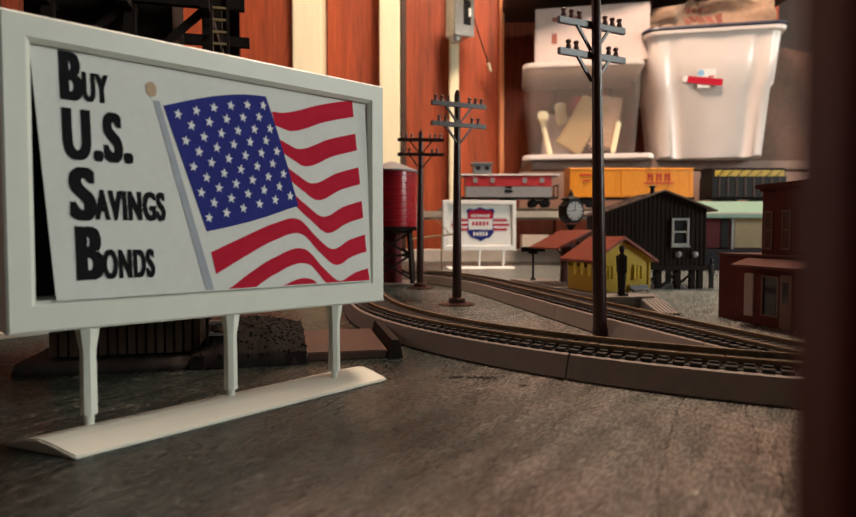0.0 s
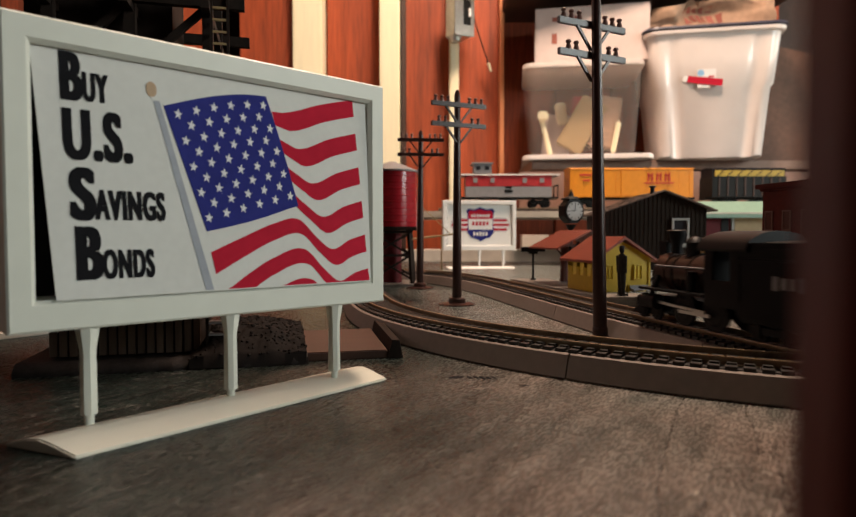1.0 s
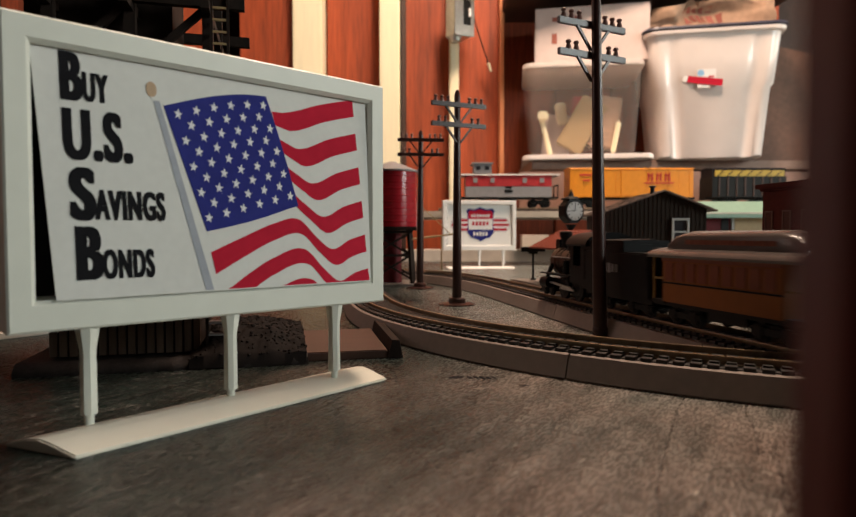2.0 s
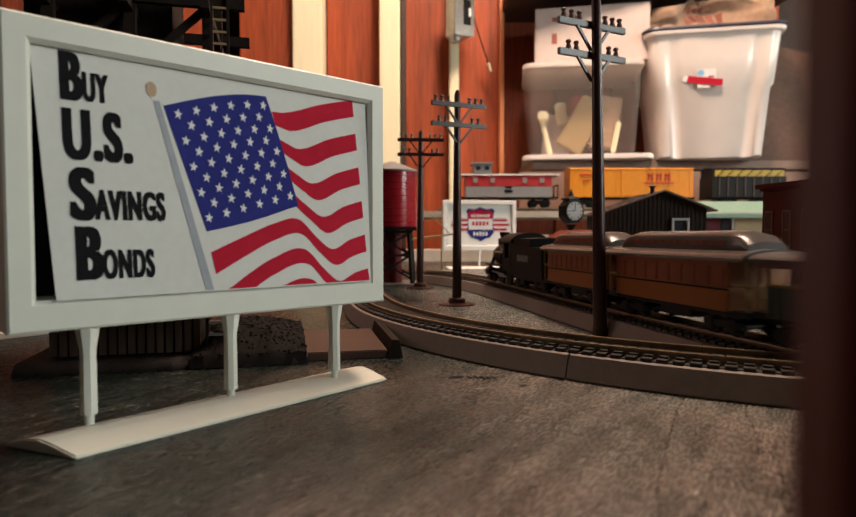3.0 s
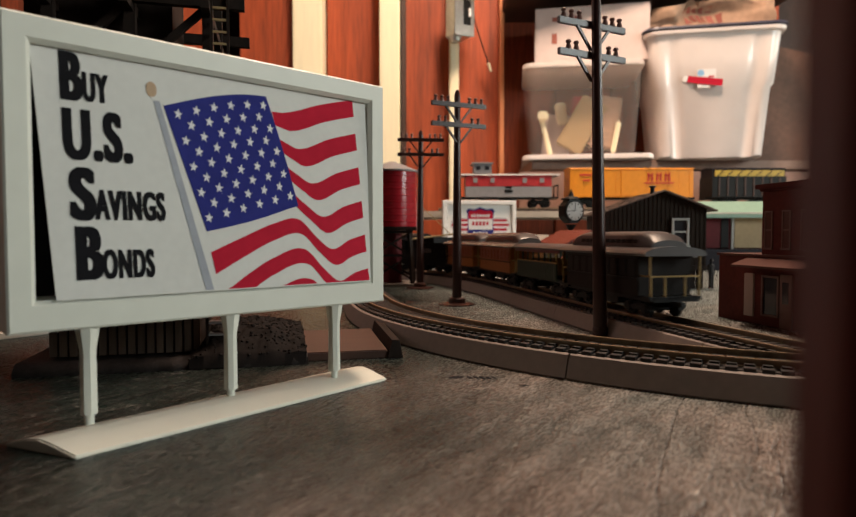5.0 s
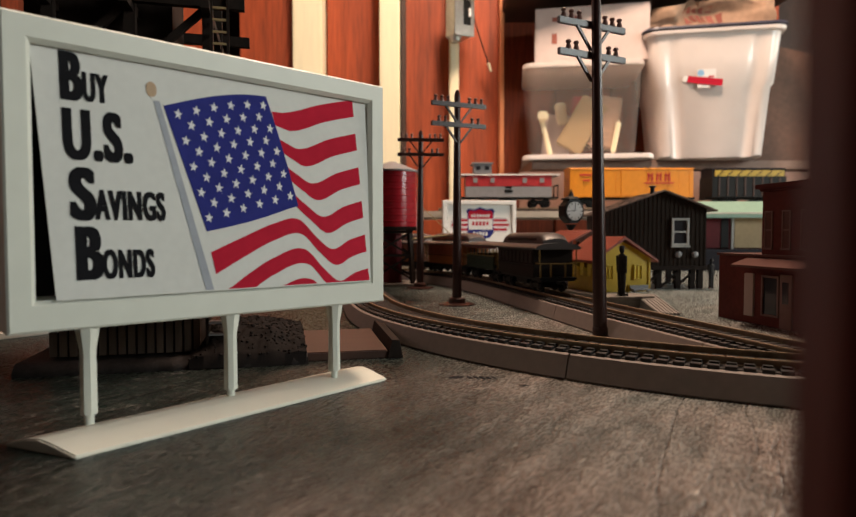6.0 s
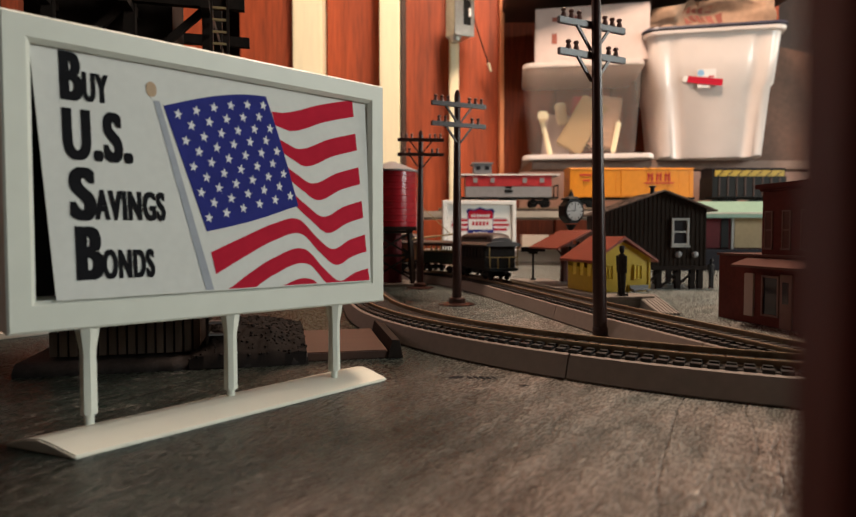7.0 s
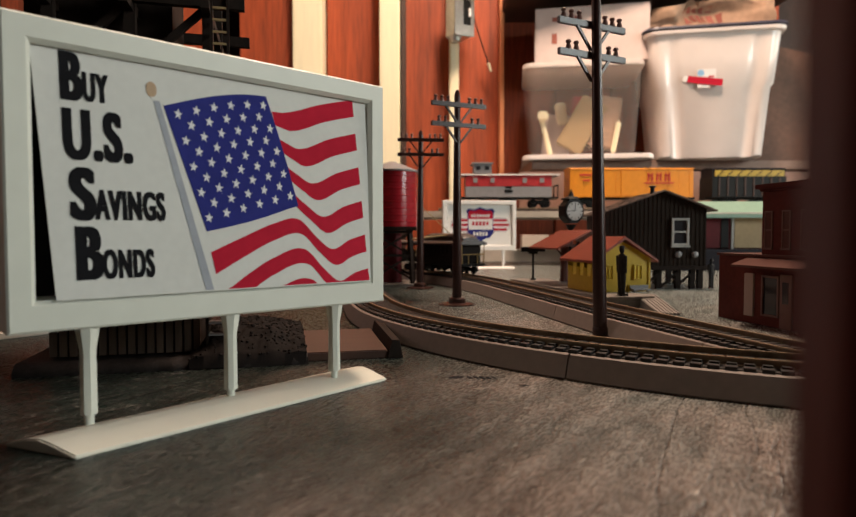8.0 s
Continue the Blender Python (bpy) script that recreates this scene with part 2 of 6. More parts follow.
M_COACH = mat("orange_coach_plastic", (0.25, 0.078, 0.012), 0.4, spec=0.35, vary=0.12, grain=30, bump=0.05)
M_EDGELIT = mat("orange_lit_edge", (0.62, 0.24, 0.10), 0.6, vary=0.15, grain=5, bump=0.2, stretch=(9, 9, 0.6))
M_BROWNPLANK = mat("weathered_brown_plank", (0.12, 0.085, 0.062), 0.7, vary=0.4, grain=40, bump=0.4, stretch=(1, 1, 0.2), rnd=0.2)
M_PLATGREY = mat("mid_grey_plastic", (0.27, 0.25, 0.23), 0.5, vary=0.12, grain=30, bump=0.05)
M_PANEYEL = mat("bright_yellow_pane", (0.85, 0.68, 0.10), 0.3, vary=0.1, grain=30, bump=0.02)
M_SKYBLUE = mat("pale_blue_print", (0.25, 0.48, 0.72), 0.6, vary=0.1, bump=0)
M_DEEPRED = mat("deep_red_plastic", (0.11, 0.010, 0.014), 0.5, spec=0.2, vary=0.2, grain=30, bump=0.05)
M_PINKBOARD = mat("pinkish_backing_board", (0.27, 0.165, 0.13), 0.6, vary=0.15, grain=8, bump=0.1)
M_COACHRED = mat("rust_red_panel", (0.20, 0.045, 0.016), 0.45, vary=0.15, grain=30, bump=0.05)
M_COACHDARK = mat("dark_grey_coach_roof", (0.055, 0.046, 0.044), 0.40, vary=0.15, grain=30, bump=0.05)
M_COACHROOF = mat("grey_coach_roof", (0.11, 0.092, 0.085), 0.24, vary=0.12, grain=30, bump=0.05)
M_GREENCAR = mat("dark_green_car", (0.0195, 0.0390, 0.0260), 0.42, vary=0.2, grain=30, bump=0.05)
M_MAROON = mat("maroon_fascia", (0.11, 0.022, 0.022), 0.42, vary=0.2, grain=30, bump=0.05)
M_DARKCOACH = mat("dark_brown_coach", (0.016, 0.012, 0.010), 0.6, spec=0.12, vary=0.2, grain=30, bump=0.05)
M_GILT = mat("gilt_railing", (0.24, 0.15, 0.04), 0.45, metal=0.3, vary=0.2, bump=0)
M_BOILER = mat("russia_iron_boiler", (0.060, 0.030, 0.021), 0.34, metal=0.3, vary=0.2, grain=30, bump=0.04)
M_LOCO = mat("black_engine_paint", (0.008, 0.008, 0.009), 0.42, spec=0.16, vary=0.25, grain=40, bump=0.05)


# ---- mesh helpers ----
def box(bm, cx, cy, cz, sx, sy, sz, m=None):
    r = bmesh.ops.create_cube(bm, size=1.0, matrix=(m or Matrix()) @ Matrix.Translation((cx, cy, cz)) @ Matrix.Diagonal((sx, sy, sz, 1)))
    return r["verts"]


def tube(bm, a, b, r1, r2=None, seg=12, caps=True):
    a, b = Vector(a), Vector(b)
    d = b - a
    m = Matrix.Translation((a + b) / 2) @ d.to_track_quat("Z", "Y").to_matrix().to_4x4()
    bmesh.ops.create_cone(bm, cap_ends=caps, segments=seg, radius1=r1, radius2=r1 if r2 is None else r2, depth=d.length, matrix=m)


def beam(bm, a, b, w, h):
    """A square bar from a to b."""
    a, b = Vector(a), Vector(b)
    d = b - a
    m = Matrix.Translation((a + b) / 2) @ d.to_track_quat("Z", "Y").to_matrix().to_4x4()
    bmesh.ops.create_cube(bm, size=1.0, matrix=m @ Matrix.Diagonal((w, h, d.length, 1)))


def prism(bm, profile, axis, a, b, m=None):
    """The closed outline profile, drawn out from a to b along x, y or z."""
    rings = []
    for k in (a, b):
        ring = []
        for u, v in profile:
            p = {"x": (k, u, v), "y": (u, k, v), "z": (u, v, k)}[axis]
            ring.append(bm.verts.new((m or Matrix()) @ Vector(p)))
        rings.append(ring)
    n = len(profile)
    for i in range(n):
        bm.faces.new((rings[0][i], rings[0][(i + 1) % n], rings[1][(i + 1) % n], rings[1][i]))
    bm.faces.new(rings[0][::-1])
    bm.faces.new(rings[1])


def ball(bm, c, r, sx=1, sy=1, sz=1, seg=12, rings=8):
    bmesh.ops.create_uvsphere(bm, u_segments=seg, v_segments=rings, radius=r, matrix=Matrix.Translation(c) @ Matrix.Diagonal((sx, sy, sz, 1)))


def lathe(bm, rings, seg=24, m=None):
    """A turned solid from (radius, z) pairs, bottom to top."""
    loops = []
    for r, z in rings:
        loops.append([bm.verts.new((m or Matrix()) @ Vector((r * math.cos(2 * math.pi * i / seg), r * math.sin(2 * math.pi * i / seg), z))) for i in range(seg)])
    for a, b in zip(loops, loops[1:]):
        for i in range(seg):
            bm.faces.new((a[i], a[(i + 1) % seg], b[(i + 1) % seg], b[i]))
    bm.faces.new(loops[0][::-1])
    bm.faces.new(loops[-1])


def mesh_of(bm, name, material, bevel=0.0, smooth=False):
    bmesh.ops.recalc_face_normals(bm, faces=bm.faces)
    if bevel:
        edges = [e for e in bm.edges if e.is_manifold and e.calc_face_angle(0) > 0.6]
        bmesh.ops.bevel(bm, geom=edges, offset=bevel, segments=2, affect="EDGES", clamp_overlap=True)
    me = bpy.data.meshes.new(name)
    bm.to_mesh(me)
    bm.free()
    me.materials.append(material)
    if smooth:
        me.polygons.foreach_set("use_smooth", [True] * len(me.polygons))
        me.set_sharp_from_angle(angle=radians(40))
    return me


def part(name, bm, material, parent, label="", bevel=0.0, smooth=False):
    ob = new(name, mesh_of(bm, name, material, bevel, smooth))
    ob.parent = parent
    if label:
        tagged(ob, label)
    return ob


def thing(name, m, label, category, group="", kind=""):
    ob = new(name)
    ob.empty_display_size = 0.01
    ob.matrix_world = m
    return tagged(ob, label, category, group, kind)


def solid(name, bm, material, label, category, kind="", m=None, bevel=0.0, smooth=False, group=""):
    ob = new(name, mesh_of(bm, name, material, bevel, smooth))
    if m is not None:
        ob.matrix_world = m
    return tagged(ob, label, category, group, kind)


def one(fn, *args, **kw):
    bm = bmesh.new()
    fn(bm, *args, **kw)
    return bm


def boxes(*rows):
    bm = bmesh.new()
    for r in rows:
        box(bm, *r)
    return bm


def sheet(points, thick=0.0):
    """A flat outline in the plane y = 0, as (x, z) pairs, with its front at -thick."""
    bm = bmesh.new()
    prism(bm, points, "y", -thick, 0.0)
    return bm


def words(text, parent, material, x0, x1, z0, z1, y, weight=0.022, thicken=0.055, name="lettering"):
    """Heavy printed capitals that fill the box x0..x1, z0..z1."""
    cu = bpy.data.curves.new(name, "FONT")
    cu.body, cu.size, cu.offset, cu.space_character = text, 1.0, weight, 1.16
    temp = new(name, cu)
    me = bpy.data.meshes.new_from_object(temp.evaluated_get(bpy.context.evaluated_depsgraph_get()))
    bpy.data.objects.remove(temp)
    bm = bmesh.new()
    for k in range(-3, 4):
        n = len(bm.verts)
        bm.from_mesh(me)
        bm.verts.ensure_lookup_table()
        for v in bm.verts[n:]:
            v.co.x += k * thicken / 3
            v.co.z = k * 0.00001
    co = np.array([v.co for v in bm.verts])
    lo, hi = co.min(0), co.max(0)
    for v in bm.verts:
        v.co = (x0 + (v.co.x - lo[0]) / (hi[0] - lo[0]) * (x1 - x0), y + v.co.z, z0 + (v.co.y - lo[1]) / (hi[1] - lo[1]) * (z1 - z0))
    bm.to_mesh(me)
    bm.free()
    me.materials.clear()
    me.materials.append(material)
    ob = new(name, me)
    ob.parent = parent
    return ob


# ---- large structure ----
def plain(name, label, material, *rows, bevel=0.0, category="wall"):
    return solid(name, boxes(*rows), material, label, category, "structure", bevel=bevel)


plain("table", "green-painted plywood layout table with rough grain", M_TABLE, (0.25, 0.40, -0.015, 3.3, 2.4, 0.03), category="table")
plain("wall_west", "plain dim workshop wall with a window opening", M_GREYWALL, (-1.45, -0.70, 0.5, 0.1, 2.2, 2.8), (-1.45, 1.75, 0.5, 0.1, 1.3, 2.8), (-1.45, 0.75, -0.25, 0.1, 0.7, 1.3), (-1.45, 0.75, 1.475, 0.1, 0.7, 0.85))
plain("wall_east", "plain dim workshop wall with two window openings", M_GREYWALL, (2.05, -1.325, 0.5, 0.1, 0.95, 2.8), (2.05, 0.34, 0.5, 0.1, 0.78, 2.8), (2.05, 1.835, 0.5, 0.1, 1.13, 2.8), (2.05, 1.0, -0.275, 0.1, 0.54, 1.25), (2.05, 1.0, 1.475, 0.1, 0.54, 0.85), (2.05, -0.45, -0.325, 0.1, 0.8, 1.15), (2.05, -0.45, 1.475, 0.1, 0.8, 0.85))
plain("wall_south", "plain dim workshop wall", M_GREYWALL, (0.3, -1.85, 0.5, 3.4, 0.1, 2.8))
plain("wall_north", "dark board wall behind the studs", M_SHADOWBOARD, (0.3, 1.93, 0.5, 3.4, 0.08, 2.8))
plain("ceiling", "plain dim workshop ceiling", M_GREYWALL, (0.3, 0.05, 1.95, 3.6, 4.0, 0.1), category="ceiling")
plain("floor", "dark workshop floor under the table", M_SHADOWBOARD, (0.3, 0.05, -0.95, 3.6, 4.0, 0.1), category="floor")
plain("ledge", "white painted low rail along the table's back edge", M_CREAMWALL, (0.1, 1.33, 0.006, 3.0, 0.02, 0.036), (0.1, 1.355, 0.020, 3.0, 0.04, 0.010), bevel=0.001, category="trim")

# the wall of upright red-brown boards between pale studs
WY = 1.60


def board_wall():
    wall = thing("wall_boards", pose(0, WY, 0), "upright red-brown boards between pale pine studs", "wall", kind="structure")
    for x0, x1, y in ((-0.72, -0.555, 0.02), (-0.475, -0.345, 0.0), (-0.255, -0.125, 0.03), (-0.052, 0.052, 0.03), (0.082, 0.177, 0.03), (0.197, 0.34, 0.07), (0.345, 0.49, 0.07), (0.495, 0.64, 0.07), (0.645, 0.79, 0.07), (0.795, 0.94, 0.07), (-0.90, -0.725, 0.02), (-1.10, -0.905, 0.02)):
        part("board", boxes(((x0 + x1) / 2, y, 0.30, x1 - x0 + (0.018 if y < 0.05 else 0.0), 0.02, 1.5)), M_PLANK, wall, bevel=0.002)
    for x0, x1, y in ((-0.343, -0.268, -0.03), (-0.123, -0.072, -0.03), (0.055, 0.079, -0.02), (0.184, 0.196, -0.01)):
        # the easternmost stud carries the orange light on it in its colour
        part("stud", boxes(((x0 + x1) / 2, y + 0.04, 0.30, x1 - x0, 0.09, 1.5)), M_STUD if x0 < 0.15 else M_EDGELIT, wall, "pale pine stud" if x0 < 0.15 else "stud with orange light in its colour", bevel=0.003)
    part("batten", boxes((-0.071 + 0.008, 0.02, 0.30, 0.012, 0.05, 1.5)), M_SHADOWBOARD, wall)
    return wall


board_wall()

# ---- track ----
C_B = [(.330, -.26), (.284, -.13), (.236, .0), (.188, .14), (.152, .25), (.118, .386), (.091, .515), (.063, .64), (.022, .745), (-.045, .815), (-.14, .845), (-.27, .84), (-.41, .80), (-.55, .73), (-.7, .65), (-.86, .56)]


def smooth_line(ctrl, n=40):
    out = []
    for p0, p1, p2, p3 in zip(ctrl, ctrl[1:], ctrl[2:], ctrl[3:]):
        p0, p1, p2, p3 = (Vector(p) for p in (p0, p1, p2, p3))
        for i in range(n):
            t = i / n
            out.append(0.5 * (2 * p1 + (p2 - p0) * t + (2 * p0 - 5 * p1 + 4 * p2 - p3) * t * t + (3 * p1 - p0 - 3 * p2 + p3) * t ** 3))
    return out


class Line:
    """A way along the table, by length."""

    def __init__(self, pts):
        self.p = np.array([(a.x, a.y) for a in pts])
        self.s = np.concatenate([[0], np.cumsum(np.hypot(*np.diff(self.p, axis=0).T))])

    def at(self, s):
        over = min(s, 0.0) * (self.p[1] - self.p[0]) / self.s[1]
        return Vector((np.interp(s, self.s, self.p[:, 0]) + over[0], np.interp(s, self.s, self.p[:, 1]) + over[1], 0))

    def way(self, s):
        return (self.at(s + 0.004) - self.at(s - 0.004)).normalized()

    def length(self):
        return float(self.s[-1])


C_B = [(0.953 * x, 0.953 * y) for x, y in C_B]
LINE_B = Line(smooth_line(C_B))
ARC_C, ARC_R = Vector((0.2445, 0.4765)), 0.2859
arc = [ARC_C + ARC_R * Vector((math.cos(a), math.sin(a))) for a in np.linspace(radians(254), radians(191), 68)]
end = arc[-1]
LINE_A = Line(arc + [end + Vector((-0.191, 0.982)) * 0.01 * k for k in range(1, 22)])
RAIL_TOP = 0.0137


def sweep(bm, line, profile, s0, s1, step=0.006):
    """profile: (offset to the left, height) round the section."""
    n = max(2, int((s1 - s0) / step))
    prev = None
    for i in range(n + 1):
        s = s0 + (s1 - s0) * i / n
        p, w = line.at(s), line.way(s)
        left = Vector((-w.y, w.x, 0))
        ring = [bm.verts.new(p + left * o + Vector((0, 0, z))) for o, z in profile]
        if prev:
            for k in range(len(ring)):
                bm.faces.new((prev[k], prev[(k + 1) % len(ring)], ring[(k + 1) % len(ring)], ring[k]))
        else:
            bm.faces.new(ring[::-1])
        prev = ring
    bm.faces.new(prev)


def track(line, label, s0, joints, half):
    t = thing("railway_track", Matrix(), label, "track", "model railway tracks", kind="structure")
    bed = [(0.0008 - half, 0.0), (-half, 0.0010), (-0.0172, 0.0096), (-0.0164, 0.0100), (0.0164, 0.0100), (0.0172, 0.0096), (half, 0.0010), (half - 0.0008, 0.0)]
    cuts = [s0] + joints + [line.length() - 0.006]
    for a, b in zip(cuts, cuts[1:]):
        bm = bmesh.new()
        sweep(bm, line, bed, a + 0.0003, b - 0.0003)
        part("roadbed", bm, M_BALLAST, t, smooth=True)
    # a thin black strip makes the gaps between the ties dark
    bm = bmesh.new()
    sweep(bm, line, [(-0.0146, 0.0098), (-0.0146, 0.0104), (0.0146, 0.0104), (0.0146, 0.0098)], s0, line.length() - 0.006)
    part("tie_strip", bm, M_TIE, t, "thin black strip between the ties")
    for side in (-1, 1):
        bm = bmesh.new()
        c = side * 0.0086
        sweep(bm, line, [(c - 0.0011, 0.0108), (c - 0.0004, 0.0114), (c - 0.0007, RAIL_TOP - 0.0004), (c - 0.0006, RAIL_TOP), (c + 0.0006, RAIL_TOP), (c + 0.0007, RAIL_TOP - 0.0004), (c + 0.0004, 0.0114), (c + 0.0011, 0.0108)], s0, line.length() - 0.006)
        part("rail", bm, M_RAIL, t, "tarnished metal rail")
    return t


def ties(line, parent, s0, pitch=0.0054):
    me = mesh_of(boxes((0, 0, 0.01065, 0.0038, 0.0308, 0.0015), (0, 0.0108, 0.0117, 0.0032, 0.0022, 0.0008), (0, -0.0108, 0.0117, 0.0032, 0.0022, 0.0008)), "tie", M_TIE)
    n = int((line.length() - s0 - 0.012) / pitch)
    for i in range(n):
        s = s0 + 0.004 + i * pitch
        ob = new("tie", me)
        ob.parent = parent
        p, w = line.at(s), line.way(s)
        ob.matrix_local = Matrix.Translation(p) @ Matrix.Rotation(math.atan2(w.y, w.x), 4, "Z")


TRACK_A = track(LINE_A, "model track on grey roadbed curving away", 0.0, [0.1126], 0.0200)
TRACK_B = track(LINE_B, "model track on grey roadbed carrying the train", -0.27, [-0.02, 0.4154, 0.5617, 0.886], 0.0202)


# ---- signs ----
def sign_frame(m, label, group, plastic):
    """x along the board, -y to its front, z up from the table."""
    sign = thing("billboard", m, label, "billboard", group)
    w, z0, z1 = 0.0621, 0.0308, 0.1148
    iw, iz0, iz1 = 0.0553, 0.0393, 0.1075
    bm = bmesh.new()
    loops = []
    for x, a, b, y in ((w, z0, z1, 0.0145), (w, z0, z1, 0.0006), (w - 0.0006, z0 + 0.0006, z1 - 0.0006, 0.0), (iw + 0.0012, iz0 - 0.0012, iz1 + 0.0012, 0.0), (iw, iz0, iz1, 0.0014), (iw, iz0, iz1, 0.0145)):
        loops.append([bm.verts.new(p) for p in ((-x, y, a), (x, y, a), (x, y, b), (-x, y, b))])
    for lo, hi in zip(loops, loops[1:] + loops[:1]):
        for i in range(4):
            bm.faces.new((lo[i], lo[(i + 1) % 4], hi[(i + 1) % 4], hi[i]))
    part("frame", bm, plastic, sign)
    part("backing", boxes((0, 0.0153, (z0 + z1) / 2, 2 * iw + 0.004, 0.001, iz1 - iz0 + 0.004)), M_BLACKPL, sign, "black backing")
    for s in (-0.0425, 0.0, 0.0410):
        bm = bmesh.new()
        tube(bm, (s, 0.004, 0.0025), (s, 0.004, 0.0070), 0.0013, seg=10)
        tube(bm, (s, 0.004, 0.0058), (s, 0.004, 0.0240), 0.0023, 0.0022, seg=8)
        tube(bm, (s, 0.004, 0.0240), (s, 0.004, 0.0312), 0.0022, 0.0034, seg=8)
        part("leg", bm, plastic, sign, smooth=True)
    return sign


def sign_base(sign, turn, plastic):
    bm = bmesh.new()
    prof = [(-0.0134, 0.0), (-0.0134, 0.0009), (-0.0040, 0.0031), (0.0000, 0.0036), (0.0040, 0.0031), (0.0122, 0.0009), (0.0122, 0.0)]
    ends = [[bm.verts.new((-0.0530 - 0.34 * (y + 0.0122), y, z)) for y, z in prof], [bm.verts.new((0.0595, y, z)) for y, z in prof]]
    n = len(prof)
    for i in range(n):
        bm.faces.new((ends[0][i], ends[0][(i + 1) % n], ends[1][(i + 1) % n], ends[1][i]))
    bm.faces.new(ends[0][::-1])
    bm.faces.new(ends[1])
    ob = part("base", bm, plastic, sign, bevel=0.0004)
    ob.matrix_local = pose(0.0, 0.003, 0.0, 0, 0, turn)


def smoothstep(u):
    u = min(1.0, max(0.0, u))
    return u * u * (3 - 2 * u)


def star(cx, cz, r, tilt=0.0):
    pts = []
    for i in range(10):
        a = radians(90 + 36 * i + tilt)
        k = r if i % 2 == 0 else r * 0.40
        pts.append((cx + 0.82 * k * math.cos(a), cz + k * math.sin(a)))
    return pts


def savings_poster(sign):
    """A leaning card with printed words and a waving flag."""
    card = part("poster", sheet([(-0.0509, 0.0), (0.0551, 0.0), (0.0551, 0.0683), (-0.0553, 0.0683)], 0.0005), M_CARD, sign, "white card printed with words and a flag")
    card.matrix_local = pose(0, 0.0, 0.0391, -2.5, 0, 0)
    front = -0.0006

    def skew(x, h):
        """The print leans with the card's slanted cut."""
        return x - (0.465 + 5.3 * x) * 0.069 * h

    def printed(name, pts, material, lift=0.0):
        bm = bmesh.new()
        vs = [bm.verts.new((skew(x, z), front - lift, z)) for x, z in pts]
        bm.faces.new(vs)
        return part(name, bm, material, card)

    # the flag's stripes: wavy edges, each a step below the one before; heights and offsets in units of 0.01 mm
    def node(j, cx, cz):
        return (1e-5 * (cx[0] + cx[1] * j + cx[2] * j * j), 1e-5 * (cz[0] + cz[1] * j + cz[2] * j * j))

    def edge(j):
        """A spline from the hoist over the crest and the trough to the fly, as a function of x."""
        trough = node(j, (1890, 304, -8.8), (6008, -595, 0.3))
        rest = [trough, node(j, (3467, 174.5, -4.4), (6516, -607, -0.9)), node(j, (4876, 50, 0.1), (6898, -629, -1.1))]
        if j < 8:
            start = (0.0150 + 0.00111 * j, 0.0600 - 0.00453 * j)
            pts = [start, (start[0] * 0.55 + trough[0] * 0.45, (start[1] + trough[1]) / 2)] + rest
        else:
            pts = [node(j, (-1890, 139, 0), (6883, -705.5, 0)), node(j, (581, -22.4, 0), (7076, -665.4, 0)), node(j, (1570, -20.2, 0), (6848, -585.8, 0)),
                   node(j, (1555, 106, 0.4), (6420, -496, -1.9)), node(j, (2130, 120, 0.5), (6050, -524, -2.3))] + rest
        px_, pz_ = np.array(pts).T
        slope = np.diff(pz_) / np.diff(px_)
        m = np.concatenate([[slope[0]], (slope[:-1] + slope[1:]) / 2, [slope[-1]]])

        def z(x):
            i = int(np.clip(np.searchsorted(px_, x) - 1, 0, len(px_) - 2))
            h = px_[i + 1] - px_[i]
            t = (x - px_[i]) / h
            return float((2 * t ** 3 - 3 * t * t + 1) * pz_[i] + (t ** 3 - 2 * t * t + t) * h * m[i] + (3 * t * t - 2 * t ** 3) * pz_[i + 1] + (t ** 3 - t * t) * h * m[i + 1])

        return z, float(px_[0]), float(min(px_[-1], 0.0545))

    for j in range(0, 14, 2):
        (hi, a0, a1), (lo, b0, b1) = edge(j), edge(j + 1)
        upper = [(x, hi(x)) for x in np.linspace(a0, a1, 60)]
        upper = [p for p in upper if p[1] > 0.0006]
        lower = [(x, max(lo(x), 0.0004)) for x in np.linspace(b0, b1, 60)]
        lower = [p for p in lower if upper[0][0] - 0.002 <= p[0] <= upper[-1][0] + 0.001]
        bm = bmesh.new()
        bm.faces.new([bm.verts.new((x, front, z)) for x, z in upper + lower[::-1]])
        part("stripe", bm, M_RED, card)
    top = [(-0.0197 + 0.0350 * i / 10, 0.0568 + 0.0080 * math.sin(0.5 * math.pi * i / 10)) for i in range(11)]
    right = [(0.0153 + 0.0100 * i / 8, 0.0648 - 0.0368 * i / 8 + 0.002 * math.sin(math.pi * i / 8)) for i in range(1, 9)]
    low = [(0.0253 - 0.0337 * i / 8, 0.0283 - 0.0094 * i / 8 - 0.0008 * math.sin(math.pi * i / 8)) for i in range(1, 9)]
    printed("blue_field", top + right + low, M_BLUE, 0.00006)
